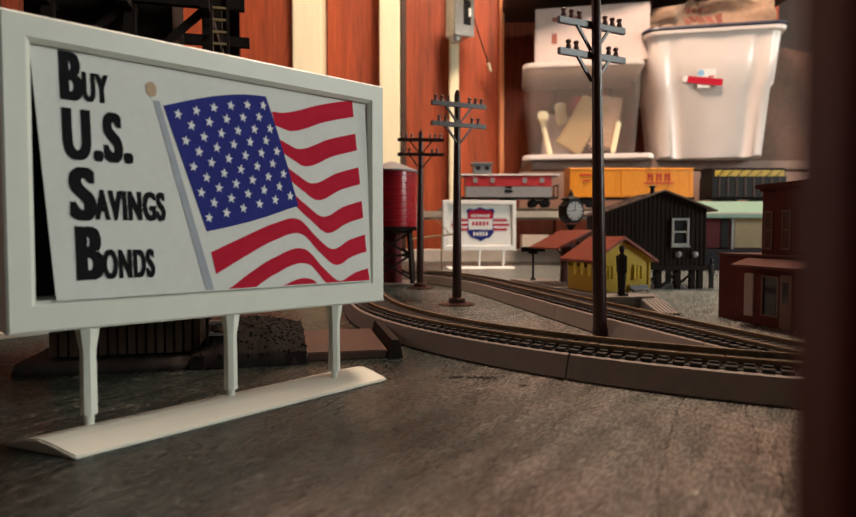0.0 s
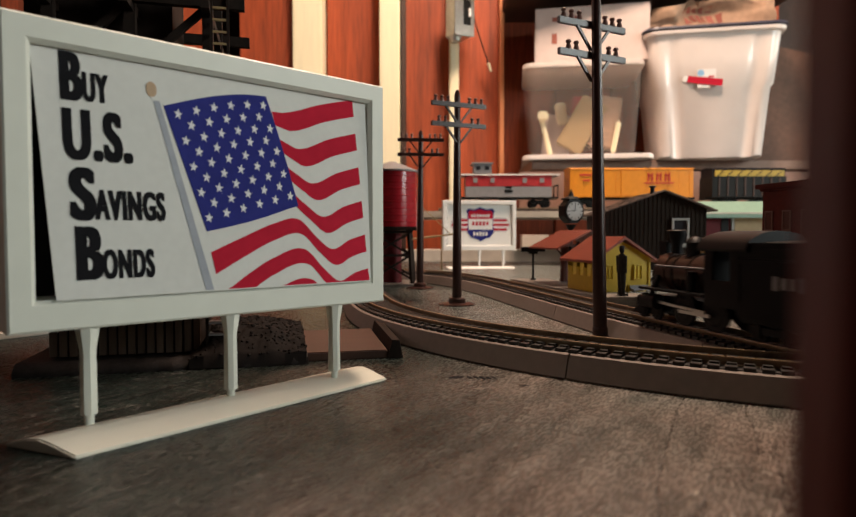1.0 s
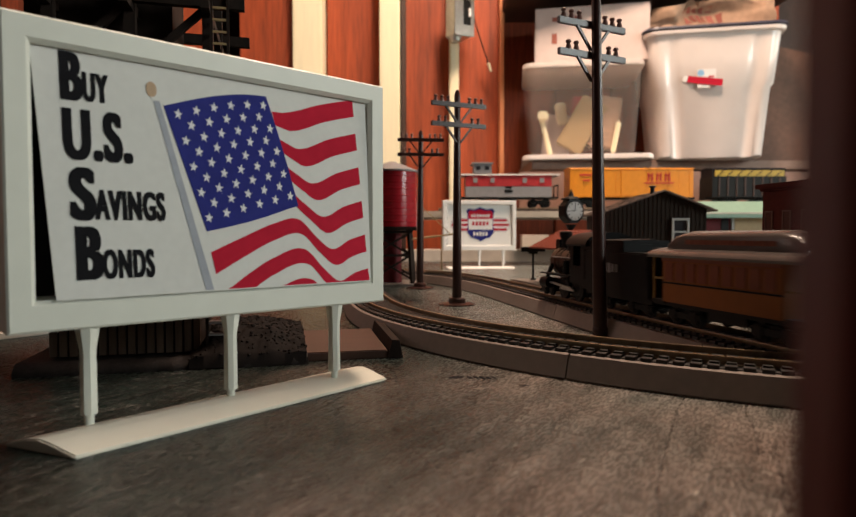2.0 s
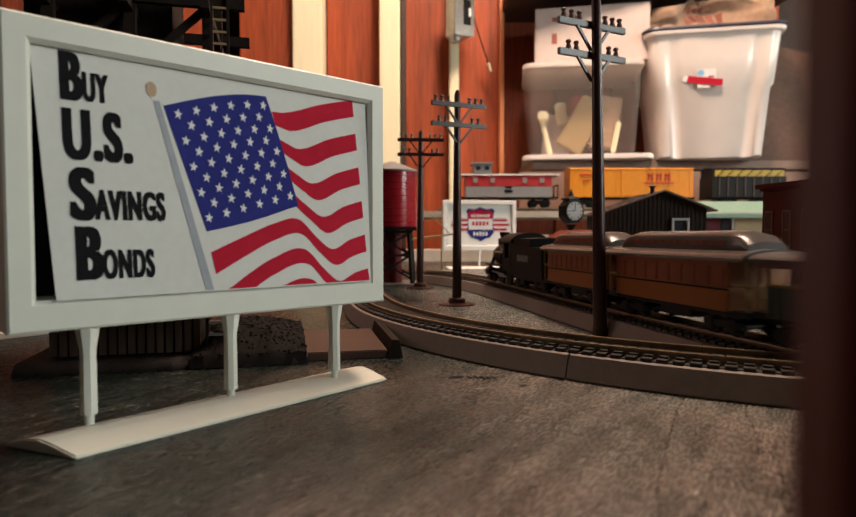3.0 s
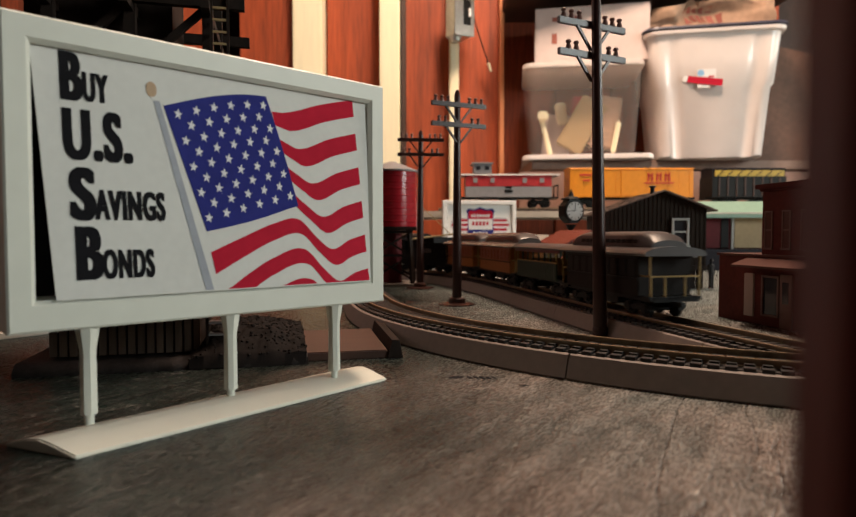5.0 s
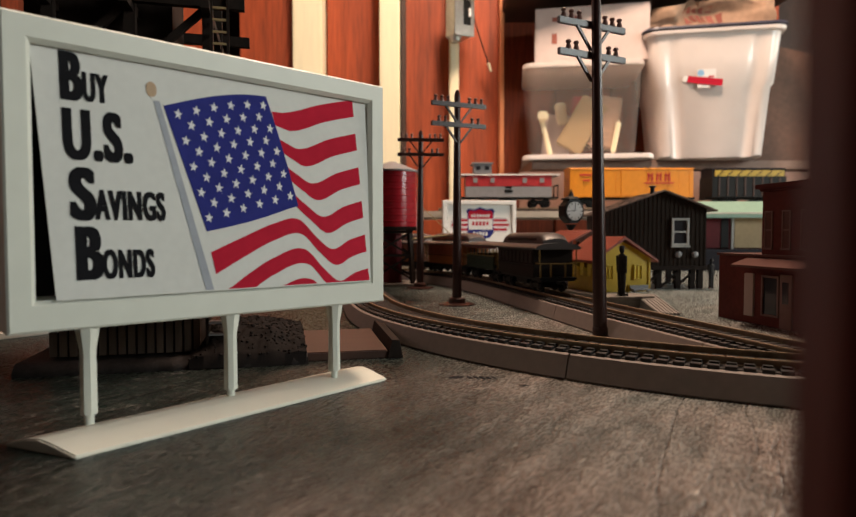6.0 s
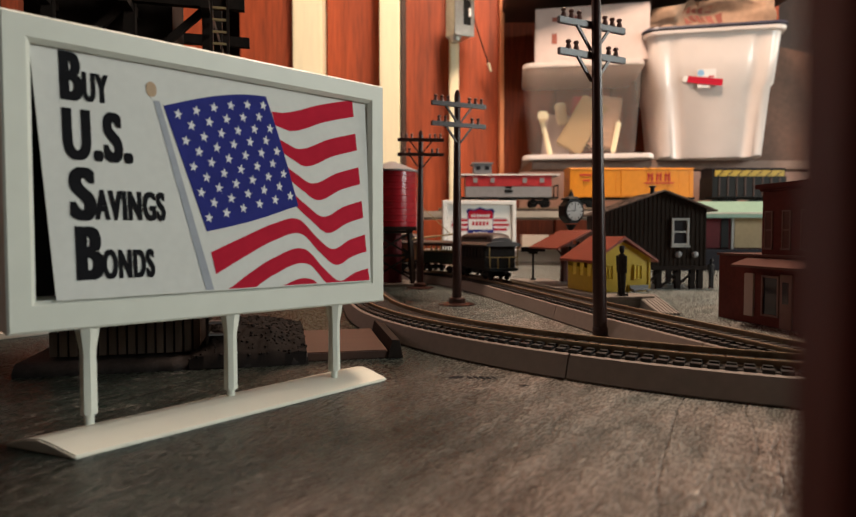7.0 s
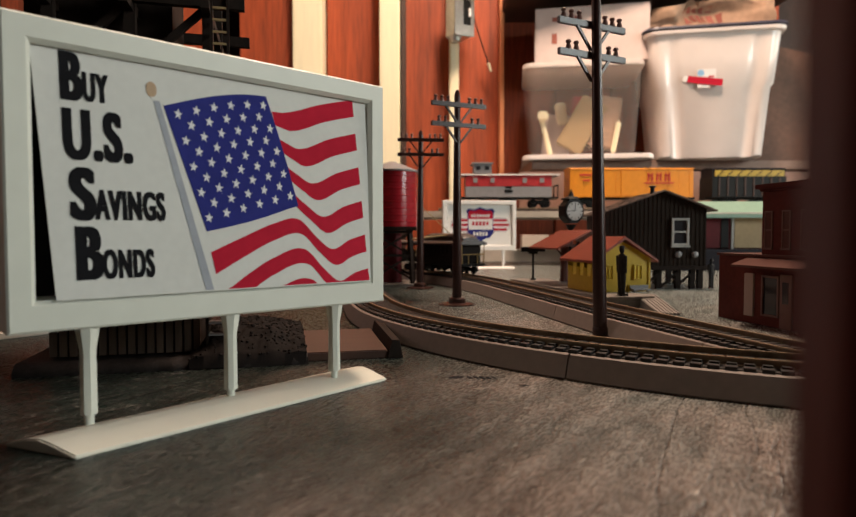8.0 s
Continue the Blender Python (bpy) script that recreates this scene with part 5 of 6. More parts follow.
def white_bin():
    b = thing("white_bin", pose(0.664, 1.505, HS, 0, 0, -11), "large frosted white storage bin with dark lid", "storage bin")
    bm = bmesh.new()
    def recess(u):
        """A sunk middle panel and a soft flute to either side of it."""
        a = abs(u)
        panel = smoothstep((0.165 - a) / 0.03)
        flute = 0.5 - 0.5 * math.cos(2 * math.pi * (a - 0.20) / 0.22) if 0.20 < a < 0.42 else 0.0
        return 0.60 * panel + 0.60 * flute

    fluted(bm, [(0.0, 0.215, 0.22, 0.006), (0.004, 0.225, 0.23, 0.016), (0.155, 0.253, 0.244, 0.016), (0.162, 0.264, 0.252, 0.016), (0.225, 0.280, 0.256, 0.014), (0.262, 0.288, 0.260, 0.004), (0.276, 0.290, 0.262, 0.0)], recess, 192)
    part("tub", bm, M_BIN, b, smooth=True)
    bm = bmesh.new()
    tapered(bm, 0, 0, 0.274, 0.284, 0.300, 0.274, 0.303, 0.277, r=0.03)
    part("rim", bm, M_BIN, b, bevel=0.002)
    bm = bmesh.new()
    tapered(bm, 0, 0, 0.2845, 0.292, 0.308, 0.282, 0.304, 0.278, r=0.03)
    part("lid", bm, M_BINLID, b, "dark blue lid", bevel=0.002)
    for k in (-1, 1):
        part("latch", boxes((k * 0.152, 0.0, 0.262, 0.010, 0.060, 0.040)), M_BINLID, b, "dark lid latch", bevel=0.002)
    lab = part("label", boxes((-0.016, -0.1246, 0.184, 0.040, 0.0012, 0.024), (-0.022, -0.1246, 0.164, 0.026, 0.0012, 0.018)), M_WHITE, b, "white sticker")
    bm = bmesh.new()
    tube(bm, (-0.028, -0.1256, 0.188), (-0.028, -0.1248, 0.188), 0.0075, seg=16)
    part("spot", bm, M_SKYBLUE, lab)
    part("bar", boxes((-0.006, -0.1254, 0.179, 0.012, 0.001, 0.003)), M_RED, lab)
    tape = part("tape", boxes((0, 0, 0, 0.076, 0.001, 0.015)), M_RED, b, "red tape strip")
    part("tape_end", boxes((-0.041, 0, 0, 0.010, 0.001, 0.013)), M_WHITE, tape)
    tape.matrix_local = pose(-0.020, -0.1262, 0.170, 0, 8, 0)


white_bin()



def carton():
    c = thing("carton", pose(0.402, 1.55, HS + 0.2290, 0, 0, -11), "white cardboard carton on the clear bin", "carton")
    part("body", boxes((0, 0, 0.065, 0.262, 0.20, 0.130)), M_CARTON, c, bevel=0.002)
    for k in (-1, 1):
        part("flap", boxes((0, k * 0.0505, 0.1312, 0.260, 0.098, 0.0022)), M_CARTON, c, bevel=0.0005)
    part("marking", boxes((-0.06, -0.1004, 0.105, 0.060, 0.0006, 0.010), (-0.085, -0.1004, 0.060, 0.012, 0.0006, 0.024)), M_BAGINK, c, "faded print bars")


carton()


def paper_bag():
    g = thing("paper_bag", pose(0.666, 1.51, HS + 0.2925, 0, 0, -14), "crumpled brown paper bag with red print on the white bin", "paper bag")

    def crumple(v):
        w = v + noise.noise_vector(v * 16) * 0.034 + noise.noise_vector(v * 60) * 0.006
        return Vector((w.x, w.y, max(w.z, 0.0005)))

    bm = bmesh.new()
    box(bm, 0, 0, 0.035, 0.26, 0.18, 0.070)
    bmesh.ops.subdivide_edges(bm, edges=bm.edges, cuts=14, use_grid_fill=True)
    for v in bm.verts:
        if v.co.z > 0.001:
            v.co = crumple(v.co)
    part("bag", bm, M_BAG, g, smooth=True)
    # two short lines of print that cannot be read
    for z0, marks in ((0.040, 5), (0.024, 6)):
        bm = bmesh.new()
        for k in range(marks):
            x = -0.040 + 0.0135 * k
            quads = [[bm.verts.new(crumple(Vector((x + dx, -0.09, z0 + dz))) + Vector((0, -0.0016, 0))) for dx in (0, 0.0085)] for dz in (0, 0.004, 0.008, 0.012)]
            for a, b in zip(quads, quads[1:]):
                bm.faces.new((a[0], a[1], b[1], b[0]))
        part("print", bm, M_BAGINK, g, "faded red print")


paper_bag()
solid("overhead_shelf", boxes((0.53, 1.60, 0.640, 0.68, 0.40, 0.030)), M_SHADOWBOARD, "dark overhead shelf board", "shelf", "structure", bevel=0.002)
solid("cardboard_sheet", boxes((0, 0, 0.16, 0.20, 0.008, 0.32)), M_DARKCARD, "dark brown cardboard sheet leaning behind the bins", "cardboard", m=pose(0.93, 1.60, HS, -8, 12, 0), bevel=0.002)


def junction_box():
    j = thing("junction_box", pose(0.0775, 1.532, 0.550, 0, 0, 30), "shiny galvanised steel box with a hanging wire", "electrical box")
    part("case", boxes((0, 0.004, 0.050, 0.050, 0.044, 0.112)), M_STEEL, j, bevel=0.003)
    cover = part("cover", boxes((0.002, -0.0205, 0.052, 0.056, 0.003, 0.116)), M_STEEL, j, bevel=0.001)
    part("switch_plate", boxes((0.008, -0.0225, 0.050, 0.020, 0.002, 0.060)), M_BLACKPL, cover, "black switch plate")
    part("switch", boxes((0.014, -0.0250, 0.050, 0.006, 0.004, 0.020)), M_WHITE, cover)
    for z in (0.004, 0.100):
        bm = bmesh.new()
        tube(bm, (-0.014, -0.0235, z), (-0.014, -0.0215, z), 0.0032, seg=10)
        part("screw", bm, M_STEEL, cover)
    bm = bmesh.new()
    lathe(bm, [(0.012, -0.016), (0.012, -0.010), (0.015, -0.010), (0.015, -0.006)], 18, Matrix.Translation((-0.008, 0.004, 0)))
    part("connector", bm, M_STEEL, j, smooth=True)
    part("arm", boxes((0.010, 0.036, 0.05, 0.016, 0.024, 0.04)), M_STEEL, j)
    pts = [Vector((0.028 + 0.060 * (k / 14) ** 1.25, 0, 0.110 - 0.165 * (k / 14) ** 0.95)) for k in range(15)]
    bm = bmesh.new()
    for a, b in zip(pts, pts[1:]):
        tube(bm, a, b, 0.0016, seg=8)
    part("wire", bm, M_BLACKPL, j)
    bm = bmesh.new()
    tube(bm, pts[-1], pts[-1] + Vector((0.008, 0, -0.020)), 0.0036, 0.0030, seg=10)
    part("wire_end", bm, M_STUD, j, "pale wire connector")


junction_box()


# ---- small things ----
def baggage_cart():
    c = thing("baggage_cart", PLAT @ pose(0.012, 0.012, 0.0090, 0, 0, 12), "small dark baggage cart on the platform", "cart")
    part("bed", boxes((0, 0, 0.0048, 0.016, 0.009, 0.0016)), M_BLACKPL, c)
    for x in (-0.0055, 0.0055):
        for y in (-0.0050, 0.0050):
            bm = bmesh.new()
            tube(bm, (x, y - 0.0007, 0.0024), (x, y + 0.0007, 0.0024), 0.0024, seg=12)
            part("wheel", bm, M_GREYPL, c)
    part("trunk", boxes((0.001, 0, 0.0090, 0.010, 0.007, 0.0068)), M_BLACKPL, c, bevel=0.0003)


baggage_cart()


def rod():
    r = thing("rod_post", pose(0.0165, 0.745, 0), "thin pale wire post beside the track", "post")
    bm = bmesh.new()
    tube(bm, (0, 0, 0), (0, 0, 0.056), 0.0009, seg=8)
    part("rod", bm, M_TAN, r)
    bm = bmesh.new()
    lathe(bm, [(0.003, 0.0), (0.003, 0.0008), (0.001, 0.0016)], 10)
    part("foot", bm, M_TAN, r)


rod()

solid("wood_strip", boxes((0, 0, 0.0018, 0.090, 0.006, 0.0036)), M_CREAMWALL, "pale painted wood strip lying on the table", "strip", m=pose(-0.235, 0.331, 0, 0, 0, 53), bevel=0.0004)

# burnt scuffs in the table's paint
for x, y, w, d in ((0.0112, 0.2425, 0.0062, 0.0022), (0.0168, 0.2420, 0.0018, 0.0034), (0.0193, 0.2418, 0.0016, 0.0034), (0.0216, 0.2416, 0.0016, 0.0036), (0.0240, 0.2415, 0.0017, 0.0030), (0.0262, 0.2420, 0.0010, 0.0036), (0.0362, 0.2290, 0.0040, 0.0012)):
    bm = bmesh.new()
    lathe(bm, [(0.5, 0.0), (0.42, 1.0)], 12, Matrix.Diagonal((1.15 * w, 1.7 * d, 0.00012, 1)))
    solid("paint_scuff", bm, M_INK, "small burnt dark mark on the green table", "mark", "structure", m=pose(x, y, 0.0, 0, 0, 20))


# ---- the train ----
def truck(parent, x, name="truck"):
    t = part(name, boxes((x, -0.0105, 0.0052, 0.0240, 0.0018, 0.0030), (x, 0.0105, 0.0052, 0.0240, 0.0018, 0.0030), (x, 0, 0.0066, 0.0060, 0.0200, 0.0030), (x - 0.0075, -0.0112, 0.0052, 0.0045, 0.0014, 0.0050), (x + 0.0075, -0.0112, 0.0052, 0.0045, 0.0014, 0.0050), (x - 0.0075, 0.0112, 0.0052, 0.0045, 0.0014, 0.0050), (x + 0.0075, 0.0112, 0.0052, 0.0045, 0.0014, 0.0050)), M_BLACKPL, parent)
    for dx in (-0.0075, 0.0075):
        roller(parent, x + dx, 0.0046)


ROLLERS = []


def roller(parent, x, r, thick=0.0020):
    """A pair of wheels on an axle that rolls on the rails."""
    bm = bmesh.new()
    tube(bm, (0, -0.0085, 0), (0, 0.0085, 0), 0.0010, seg=6)
    for k in (-1, 1):
        tube(bm, (0, k * 0.0076, 0), (0, k * (0.0076 + thick), 0), r, seg=16)
        tube(bm, (0, k * (0.0076 + thick), 0), (0, k * (0.0080 + thick), 0), r * 0.72, r * 0.60, seg=16)
    ob = part("wheelset", bm, M_BLACKPL, parent)
    ob.matrix_local = Matrix.Translation((x, 0, r))
    ROLLERS.append((ob, x, r, parent))
    return ob


def arch_roof(bm, w, z, rise, x0, x1, t=0.0012, n=10, flat=1.0):
    """A barrel roof along x."""
    up = [(w * math.sin(radians(-90 + 180 * i / n)), z + rise * math.cos(radians(-90 + 180 * i / n)) ** flat) for i in range(n + 1)]
    prism(bm, up + [(w - 0.0005, z - t), (-w + 0.0005, z - t)], "x", x0, x1)


def bill_roof(bm, w, z, stations, rise, n=10):
    """A raised roof along x whose ends droop; stations of (x, height of its side)."""
    rings = []
    for x, h in stations:
        arc_ = [(w * math.sin(radians(-90 + 180 * i / n)), z + h + rise * math.cos(radians(-90 + 180 * i / n))) for i in range(n + 1)]
        rings.append([bm.verts.new((x, y, zz)) for y, zz in arc_ + [(w, z), (-w, z)]])
    for a, b in zip(rings, rings[1:]):
        for i in range(len(a)):
            bm.faces.new((a[i], a[(i + 1) % len(a)], b[(i + 1) % len(a)], b[i]))
    bm.faces.new(rings[0][::-1])
    bm.faces.new(rings[-1])


def engine():
    """Runs to +x; the origin is on the rails under its middle."""
    e = thing("steam_engine", Matrix(), "black old-time steam engine with brown boiler", "locomotive")
    bm = bmesh.new()
    tube(bm, (-0.006, 0, 0.0258), (0.032, 0, 0.0258), 0.0096, seg=24)
    tube(bm, (0.032, 0, 0.0258), (0.040, 0, 0.0258), 0.0102, seg=24)
    boiler = part("boiler", bm, M_BOILER, e, "dull brown boiler", smooth=True)
    for x in (0.002, 0.014, 0.026):
        bm = bmesh.new()
        tube(bm, (x - 0.0007, 0, 0.0258), (x + 0.0007, 0, 0.0258), 0.0100, seg=24)
        part("boiler_band", bm, M_LOCO, boiler, smooth=True)
    bm = bmesh.new()
    lathe(bm, [(0.0030, 0.0335), (0.0028, 0.0400), (0.0048, 0.0450), (0.0050, 0.0475), (0.0040, 0.0482)], 18, Matrix.Translation((0.0345, 0, 0)))
    part("smokestack", bm, M_LOCO, e, smooth=True)
    for x in (0.020, 0.006):
        bm = bmesh.new()
        lathe(bm, [(0.0052, 0.0325), (0.0046, 0.0350), (0.0046, 0.0405), (0.0050, 0.0415), (0.0030, 0.0440), (0.0008, 0.0447)], 18, Matrix.Translation((x, 0, 0)))
        part("dome", bm, M_LOCO, e, smooth=True)
    bm = bmesh.new()
    box(bm, 0.0425, 0, 0.0385, 0.006, 0.006, 0.007)
    tube(bm, (0.0455, 0, 0.0385), (0.0465, 0, 0.0385), 0.0028, seg=14)
    part("headlamp", bm, M_LOCO, e)
    part("running_board", boxes((0.020, -0.0130, 0.0170, 0.050, 0.0060, 0.0012), (0.020, 0.0130, 0.0170, 0.050, 0.0060, 0.0012)), M_LOCO, e)
    part("frame", boxes((0.010, 0, 0.0100, 0.075, 0.012, 0.006), (0.046, 0, 0.0100, 0.003, 0.030, 0.005)), M_LOCO, e)
    bm = bmesh.new()
    prism(bm, [(0.0475, 0.0020), (0.0600, 0.0020), (0.0475, 0.0100)], "y", -0.0105, 0.0105)
    part("cowcatcher", bm, M_LOCO, e)
    for k in (-1, 1):
        bm = bmesh.new()
        tube(bm, (0.031, k * 0.0135, 0.0105), (0.043, k * 0.0135, 0.0105), 0.0040, seg=14)
        part("cylinder", bm, M_LOCO, e, smooth=True)
        bm = bmesh.new()
        beam(bm, (0.031, k * 0.0135, 0.0105), (-0.004, k * 0.0132, 0.0090), 0.0012, 0.0014)
        part("rod", bm, M_STEEL, e)
    for k in (-1, 1):
        bm = bmesh.new()
        tube(bm, (-0.004, k * 0.0104, 0.0292), (0.038, k * 0.0104, 0.0292), 0.0005, seg=6)
        part("handrail", bm, M_GREYPL, e)
        bm = bmesh.new()
        tube(bm, (0.036, k * 0.0098, 0.0240), (0.037, k * 0.0135, 0.0135), 0.0016, 0.0016, seg=10)
        part("steam_pipe", bm, M_LOCO, e, smooth=True)
        bm = bmesh.new()
        for x in (0.018, 0.022):
            tube(bm, (x, k * 0.0044, 0.0345), (x - 0.001, k * 0.0102, 0.0200), 0.0005, seg=6)
        part("sand_pipe", bm, M_LOCO, e)
        part("footstep", boxes((0.044, k * 0.0140, 0.0070, 0.0040, 0.0030, 0.0008), (0.044, k * 0.0150, 0.0100, 0.0030, 0.0008, 0.0060)), M_LOCO, e)
        bm = bmesh.new()
        beam(bm, (0.016, k * 0.0122, 0.0075), (-0.006, k * 0.0122, 0.0075), 0.0010, 0.0016)
        part("side_rod", bm, M_STEEL, e, "bright steel side rod")
    bm = bmesh.new()
    tube(bm, (0.008, 0.0118, 0.0180), (0.008, 0.0118, 0.0275), 0.0022, seg=12)
    part("air_pump", bm, M_LOCO, e, smooth=True)
    bm = bmesh.new()
    lathe(bm, [(0.0022, 0.0362), (0.0018, 0.0378), (0.0012, 0.0392), (0.0004, 0.0398)], 12, Matrix.Translation((0.0130, 0, 0)))
    part("bell", bm, M_GILT, e, "small brass bell", smooth=True)
    bm = bmesh.new()
    tube(bm, (0.0400, 0, 0.0258), (0.0412, 0, 0.0258), 0.0086, 0.0080, seg=24)
    part("smokebox_door", bm, M_LOCO, e, smooth=True)
    # cab
    part("cab_side", boxes((-0.0165, -0.0150, 0.0190, 0.0210, 0.0012, 0.0120), (-0.0245, -0.0150, 0.0322, 0.0050, 0.0012, 0.0144), (-0.0085, -0.0150, 0.0322, 0.0050, 0.0012, 0.0144)), M_LOCO, e)
    part("cab_side", boxes((-0.0165, 0.0150, 0.0190, 0.0210, 0.0012, 0.0120), (-0.0245, 0.0150, 0.0322, 0.0050, 0.0012, 0.0144), (-0.0085, 0.0150, 0.0322, 0.0050, 0.0012, 0.0144)), M_LOCO, e)
    part("cab_front", boxes((-0.0062, 0, 0.0262, 0.0012, 0.0290, 0.0264)), M_LOCO, e)
    bm = bmesh.new()
    arch_roof(bm, 0.0175, 0.0392, 0.0080, -0.0330, -0.0030)
    part("cab_roof", bm, M_LOCO, e, smooth=True)
    for x, r in ((0.016, 0.0085), (-0.006, 0.0085), (0.038, 0.0046), (0.050, 0.0042)):
        roller(e, x, r)
    return e


def tender():
    t = thing("coal_tender", Matrix(), "black coal tender with a grey lettered panel", "tender")
    part("tank", boxes((0, 0, 0.0230, 0.0740, 0.0312, 0.0250)), M_LOCO, t, bevel=0.0008)
    part("bunker", boxes((0.0130, 0, 0.0380, 0.0480, 0.0306, 0.0049)), M_LOCO, t, bevel=0.0006)
    bm = bmesh.new()
    lathe(bm, [(0.0045, 0.0353), (0.0045, 0.0372), (0.0038, 0.0380), (0.0010, 0.0384)], 16, Matrix.Translation((-0.0240, 0, 0)))
    part("water_hatch", bm, M_LOCO, t, smooth=True)
    for y in (-0.0156, 0.0156):
        for x in (-0.0345, 0.0345):
            part("grab_rail", boxes((x, y, 0.0250, 0.0007, 0.0007, 0.0160)), M_LOCO, t)
    part("coping", boxes((0.013, -0.0150, 0.0412, 0.0470, 0.0010, 0.0018), (0.013, 0.0150, 0.0412, 0.0470, 0.0010, 0.0018), (-0.0104, 0, 0.0412, 0.0010, 0.0290, 0.0018)), M_LOCO, t)
    bm = bmesh.new()
    prism(bm, [(-0.013, 0.0402), (0.013, 0.0402), (0.008, 0.0424), (-0.007, 0.0430)], "x", -0.0080, 0.030)
    part("coal", bm, M_ROCK, t, "heaped coal")
    for i, ht in enumerate((0.0058, 0.0046, 0.0046, 0.0058, 0.0046, 0.0046)):
        part("lettering_bar", boxes((0.0160 - 0.0041 * i, 0.0158, 0.0260, 0.0026, 0.0005, ht)), M_GREYPL, t, "grey lettering bar")
    part("underframe", boxes((0, 0, 0.0095, 0.0720, 0.026, 0.003)), M_BLACKPL, t)
    for k in (-1, 1):
        truck(t, k * 0.0215)
    return t


def coach(name, label, side, panel, roof, length=0.094, clerestory=True, doors=()):
    c = thing(name, Matrix(), label, "passenger car", "cars of the train")
    h = length / 2
    b = h - 0.010
    w = 0.0165
    part("body", boxes((0, 0, 0.0235, 2 * b, 2 * w, 0.0235)), side, c, bevel=0.0004)
    part("belt_rail", boxes((0, w, 0.0215, 2 * b, 0.0010, 0.0008), (0, -w, 0.0215, 2 * b, 0.0010, 0.0008)), M_BLACKPL, c)
    n = 9
    for k in (-1, 1):
        for i in range(n):
            x = -b + 0.006 + i * (2 * b - 0.012) / (n - 1)
            part("window", boxes((x, k * (w + 0.0001), 0.0272, (2 * b - 0.012) / (n - 1) - 0.0022, 0.0008, 0.0088)), panel, c)
        part("letterboard", boxes((0, k * (w + 0.0002), 0.0338, 2 * b, 0.0008, 0.0030)), panel, c)
    bm = bmesh.new()
    arch_roof(bm, w + 0.0022, 0.0352, 0.0040, -h, h)
    part("roof", bm, roof, c, smooth=True)
    if clerestory:
        bm = bmesh.new()
        bill_roof(bm, 0.0105, 0.0380, ((-b - 0.004, 0.0015), (-b + 0.001, 0.0050), (-b + 0.008, 0.0064), (b - 0.008, 0.0064), (b - 0.001, 0.0050), (b + 0.004, 0.0015)), 0.0030)
        part("clerestory", bm, roof, c, smooth=True)
        light = mesh_of(boxes((0, 0, 0, 0.0046, 0.0006, 0.0022)), "clerestory_pane", panel)
        for i in range(11):
            for y in (-0.0105, 0.0105):
                pane = new("clerestory_pane", light)
                pane.parent = c
                pane.location = (-b + 0.012 + i * (2 * b - 0.024) / 10, y, 0.0418)
    part("underframe", boxes((0, 0, 0.0108, 2 * h, 0.028, 0.0025), (0, 0, 0.0075, 0.024, 0.020, 0.0050)), M_BLACKPL, c)
    for k in (-1, 1):
        part("platform", boxes((k * (h - 0.005), 0, 0.0115, 0.010, 0.031, 0.0018)), M_BLACKPL, c)
        for y in (-0.0145, -0.006, 0.006, 0.0145):
            part("rail_post", boxes((k * (h - 0.0008), y, 0.0175, 0.0009, 0.0009, 0.011)), M_GILT, c, "gilt railing post")
        part("platform_rail", boxes((k * (h - 0.0008), 0, 0.0232, 0.0009, 0.030, 0.0009)), M_GILT, c, "gilt platform rail")
        for y in (-0.0145, 0.0145):
            part("side_rail", boxes((k * (h - 0.0055), y, 0.0232, 0.0085, 0.0009, 0.0009)), M_GILT, c)
        for y in (-0.0150, 0.0150):
            part("end_post", boxes((k * (h - 0.001), y, 0.0290, 0.0008, 0.0008, 0.0120)), M_GILT, c)
        truck(c, k * (h - 0.020))
        part("coupler", boxes((k * (h + 0.003), 0, 0.0085, 0.008, 0.003, 0.0025)), M_BLACKPL, c)
    return c


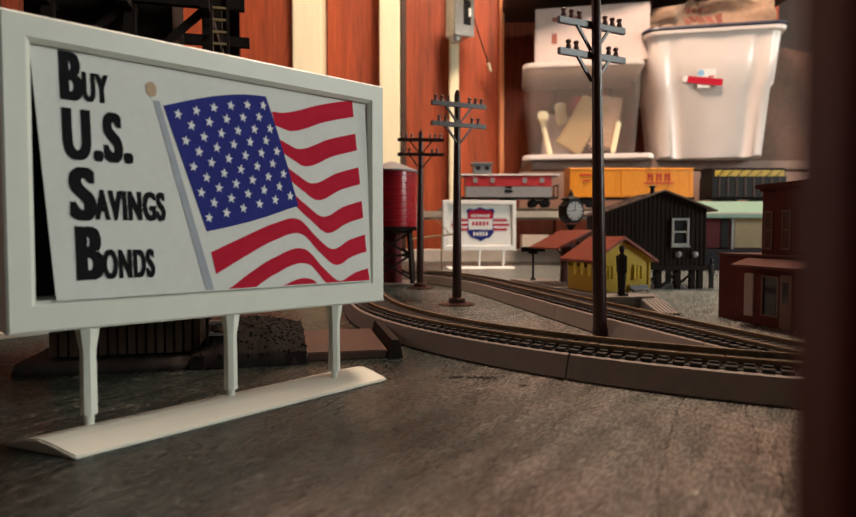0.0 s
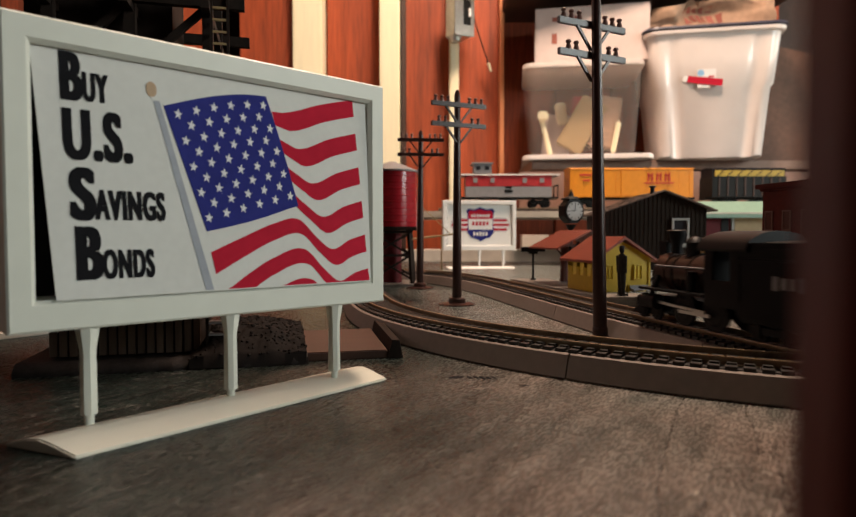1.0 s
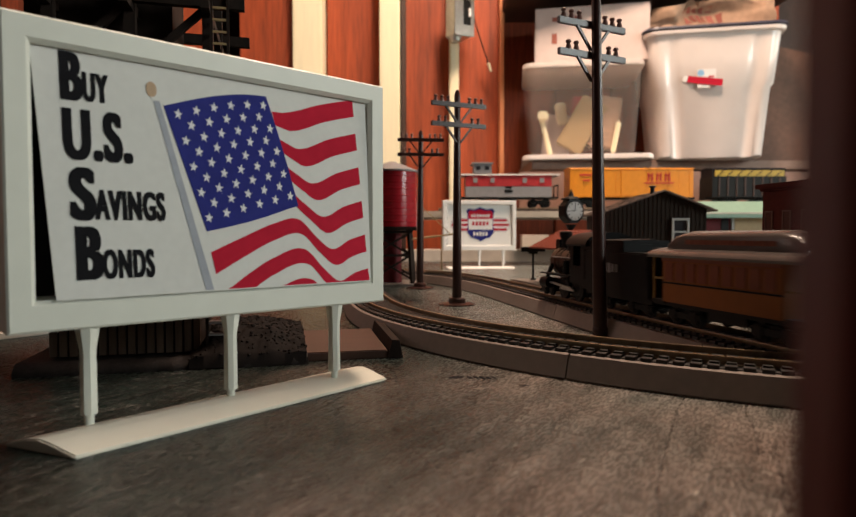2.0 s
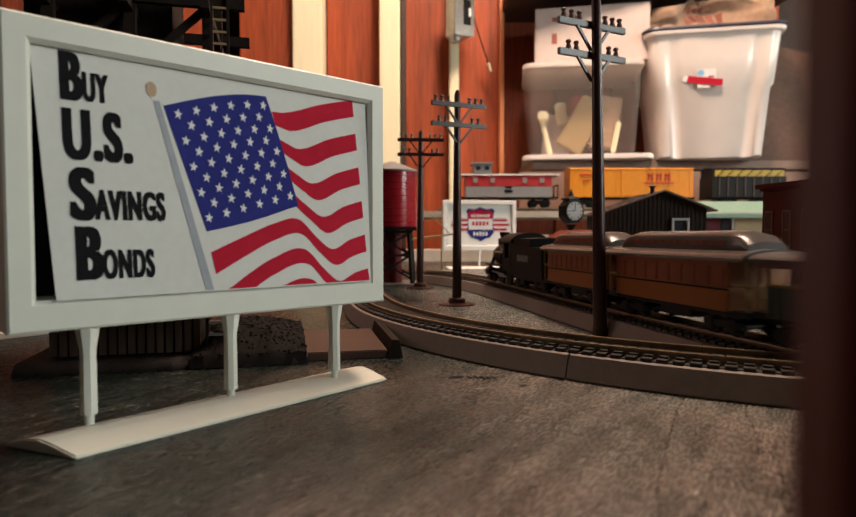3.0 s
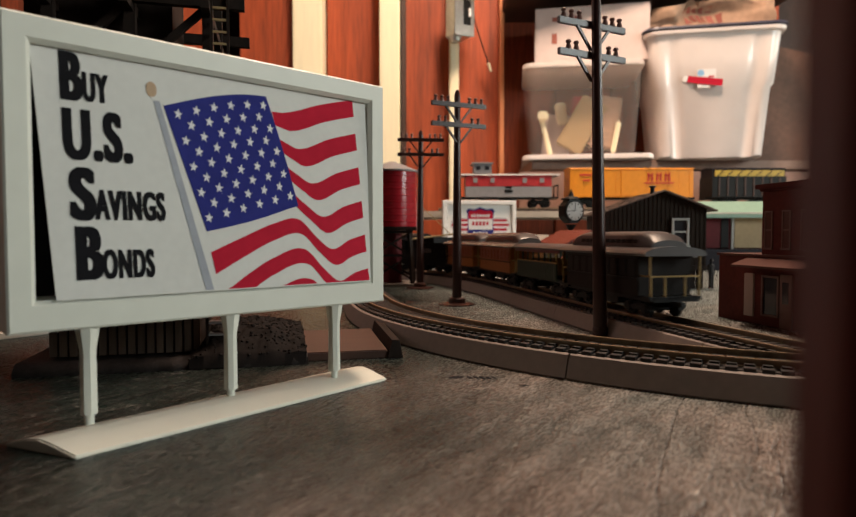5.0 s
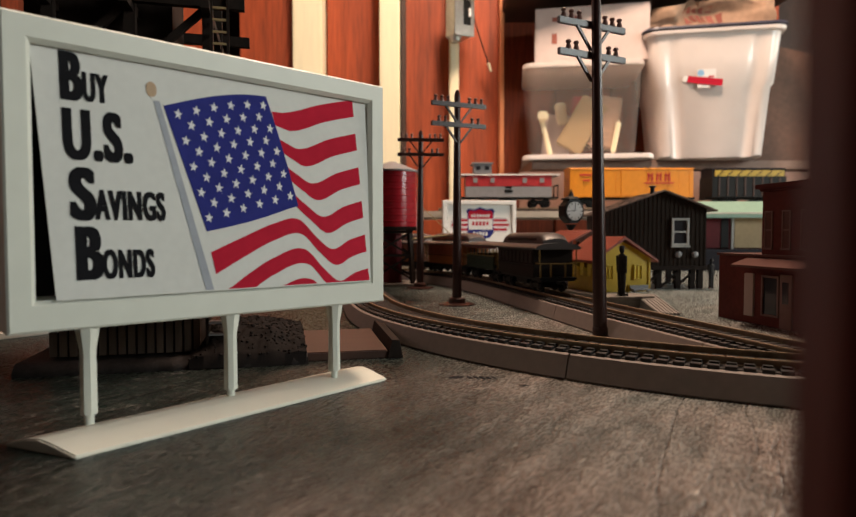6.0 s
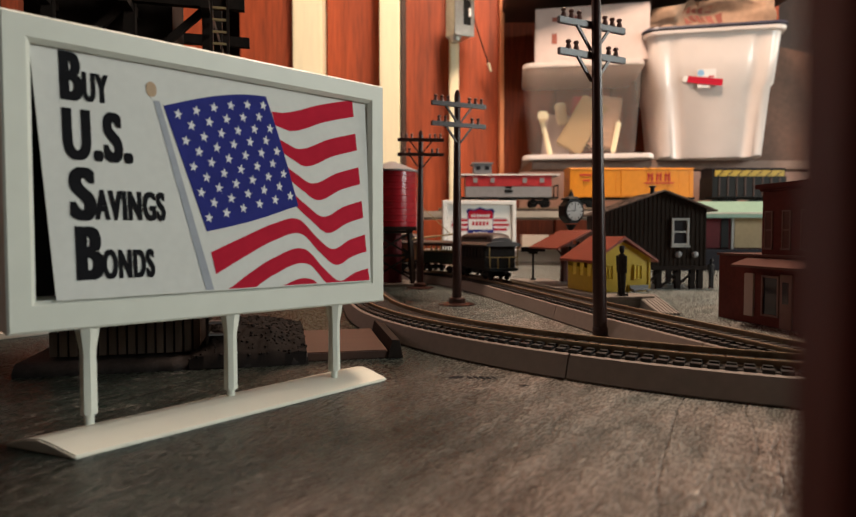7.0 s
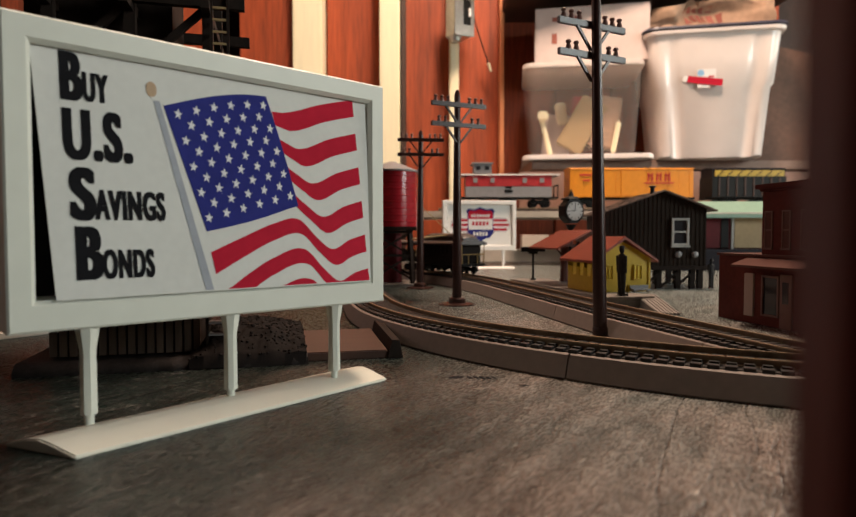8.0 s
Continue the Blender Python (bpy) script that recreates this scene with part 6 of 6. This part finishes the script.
def open_car():
    c = thing("open_car", Matrix(), "dark green open excursion car with roof on posts", "passenger car", "cars of the train")
    h, w = 0.048, 0.0165
    b = h - 0.008
    part("floor_pan", boxes((0, 0, 0.0125, 2 * h, 0.031, 0.0025)), M_BLACKPL, c)
    for k in (-1, 1):
        s = part("side_panel", boxes((0, k * w, 0.0185, 2 * b, 0.0010, 0.0125)), M_GREENCAR, c)
        for i in range(18):
            part("slat", boxes((-b + 0.002 + i * (2 * b - 0.004) / 17, k * (w + 0.0006), 0.0185, 0.0008, 0.0006, 0.0120)), M_GREENCAR, s)
        part("fascia", boxes((0, k * (w + 0.0002), 0.0338, 2 * b + 0.010, 0.0012, 0.0034)), M_MAROON, c, "maroon fascia under the roof")
        for i in range(8):
            part("roof_post", boxes((-b + i * 2 * b / 7, k * w, 0.0285, 0.0011, 0.0011, 0.0080)), M_GILT if i in (0, 7) else M_GREENCAR, c)
        part("hand_rail", boxes((0, k * w, 0.0252, 2 * b, 0.0012, 0.0009)), M_GILT, c)
    for i in range(7):
        x = -b + 0.007 + i * 0.0108
        part("bench", boxes((x, 0, 0.0170, 0.006, 0.028, 0.0014), (x - 0.003, 0, 0.0215, 0.0010, 0.028, 0.010)), M_GILT, c, "slatted wooden bench")
    bm = bmesh.new()
    arch_roof(bm, w + 0.0022, 0.0355, 0.0030, -h, h)
    part("roof", bm, M_COACHDARK, c, smooth=True)
    for k in (-1, 1):
        part("end_rail", boxes((k * (h - 0.001), -0.0140, 0.0235, 0.0012, 0.0012, 0.022), (k * (h - 0.001), 0.0140, 0.0235, 0.0012, 0.0012, 0.022), (k * (h - 0.001), 0, 0.0240, 0.0010, 0.028, 0.0010), (k * (h - 0.001), 0, 0.0190, 0.0010, 0.028, 0.0010)), M_GILT, c, "gilt end railing")
        truck(c, k * (h - 0.018))
        part("coupler", boxes((k * (h + 0.003), 0, 0.0085, 0.008, 0.003, 0.0025)), M_BLACKPL, c)
    return c


ENGINE, TENDER = engine(), tender()
CAR1 = coach("baggage_coach", "orange old-time coach with grey clerestory roof", M_COACH, M_COACHRED, M_COACHROOF, 0.095)
CAR2 = coach("passenger_coach", "orange passenger coach with rust-red window band", M_COACH, M_COACHRED, M_COACHROOF, 0.110)
CAR3 = open_car()
CAR4 = coach("observation_coach", "dark brown coach with railed rear platform", M_DARKCOACH, M_BLACKPL, M_COACHDARK, 0.106)

# sleepers, last and many
ties(LINE_A, TRACK_A, 0.0)
ties(LINE_B, TRACK_B, 0.30)

TRAIN_SIZE = 0.953
# how far the train's nose has come along its track, by time
NOSE = [(0.0, 0.3602), (0.6, 0.4289), (1.0, 0.4794), (1.5, 0.5413), (1.7, 0.5680), (2.8, 0.7152), (3.0, 0.7424), (3.6, 0.8196), (4.0, 0.8701), (4.7, 0.9587), (5.8, 1.1141), (6.0, 1.1426), (6.5, 1.2103), (7.0, 1.2694), (7.5, 1.3142), (8.0, 1.3571)]
CONSIST = [(ENGINE, 0.0553), (TENDER, 0.1144), (CAR1, 0.1973), (CAR2, 0.2973), (CAR3, 0.3979), (CAR4, 0.4932)]
for car, _ in CONSIST:
    car.scale = (TRAIN_SIZE, TRAIN_SIZE, TRAIN_SIZE)


def nose(t):
    ts, ss = zip(*NOSE)
    return float(np.interp(t, ts, ss))


def on_track(s):
    a, b = LINE_B.at(s - 0.021), LINE_B.at(s + 0.021)
    d = b - a
    mid = (a + b) / 2
    return Matrix.Translation((mid.x, mid.y, RAIL_TOP)) @ Matrix.Rotation(math.atan2(d.y, d.x), 4, "Z")


def motions():
    steps = [0.25 * k for k in range(33)]
    for ob, back in CONSIST:
        walk(ob, [(t, on_track(nose(t) - back)) for t in steps])
    fine = [k / 30 for k in range(241)]
    for ob, x, r, _ in ROLLERS:
        walk(ob, [(t, Matrix.Translation((x, 0, r)) @ Matrix.Rotation((nose(t) - nose(0)) / (TRAIN_SIZE * r), 4, "Y")) for t in fine])


motions()
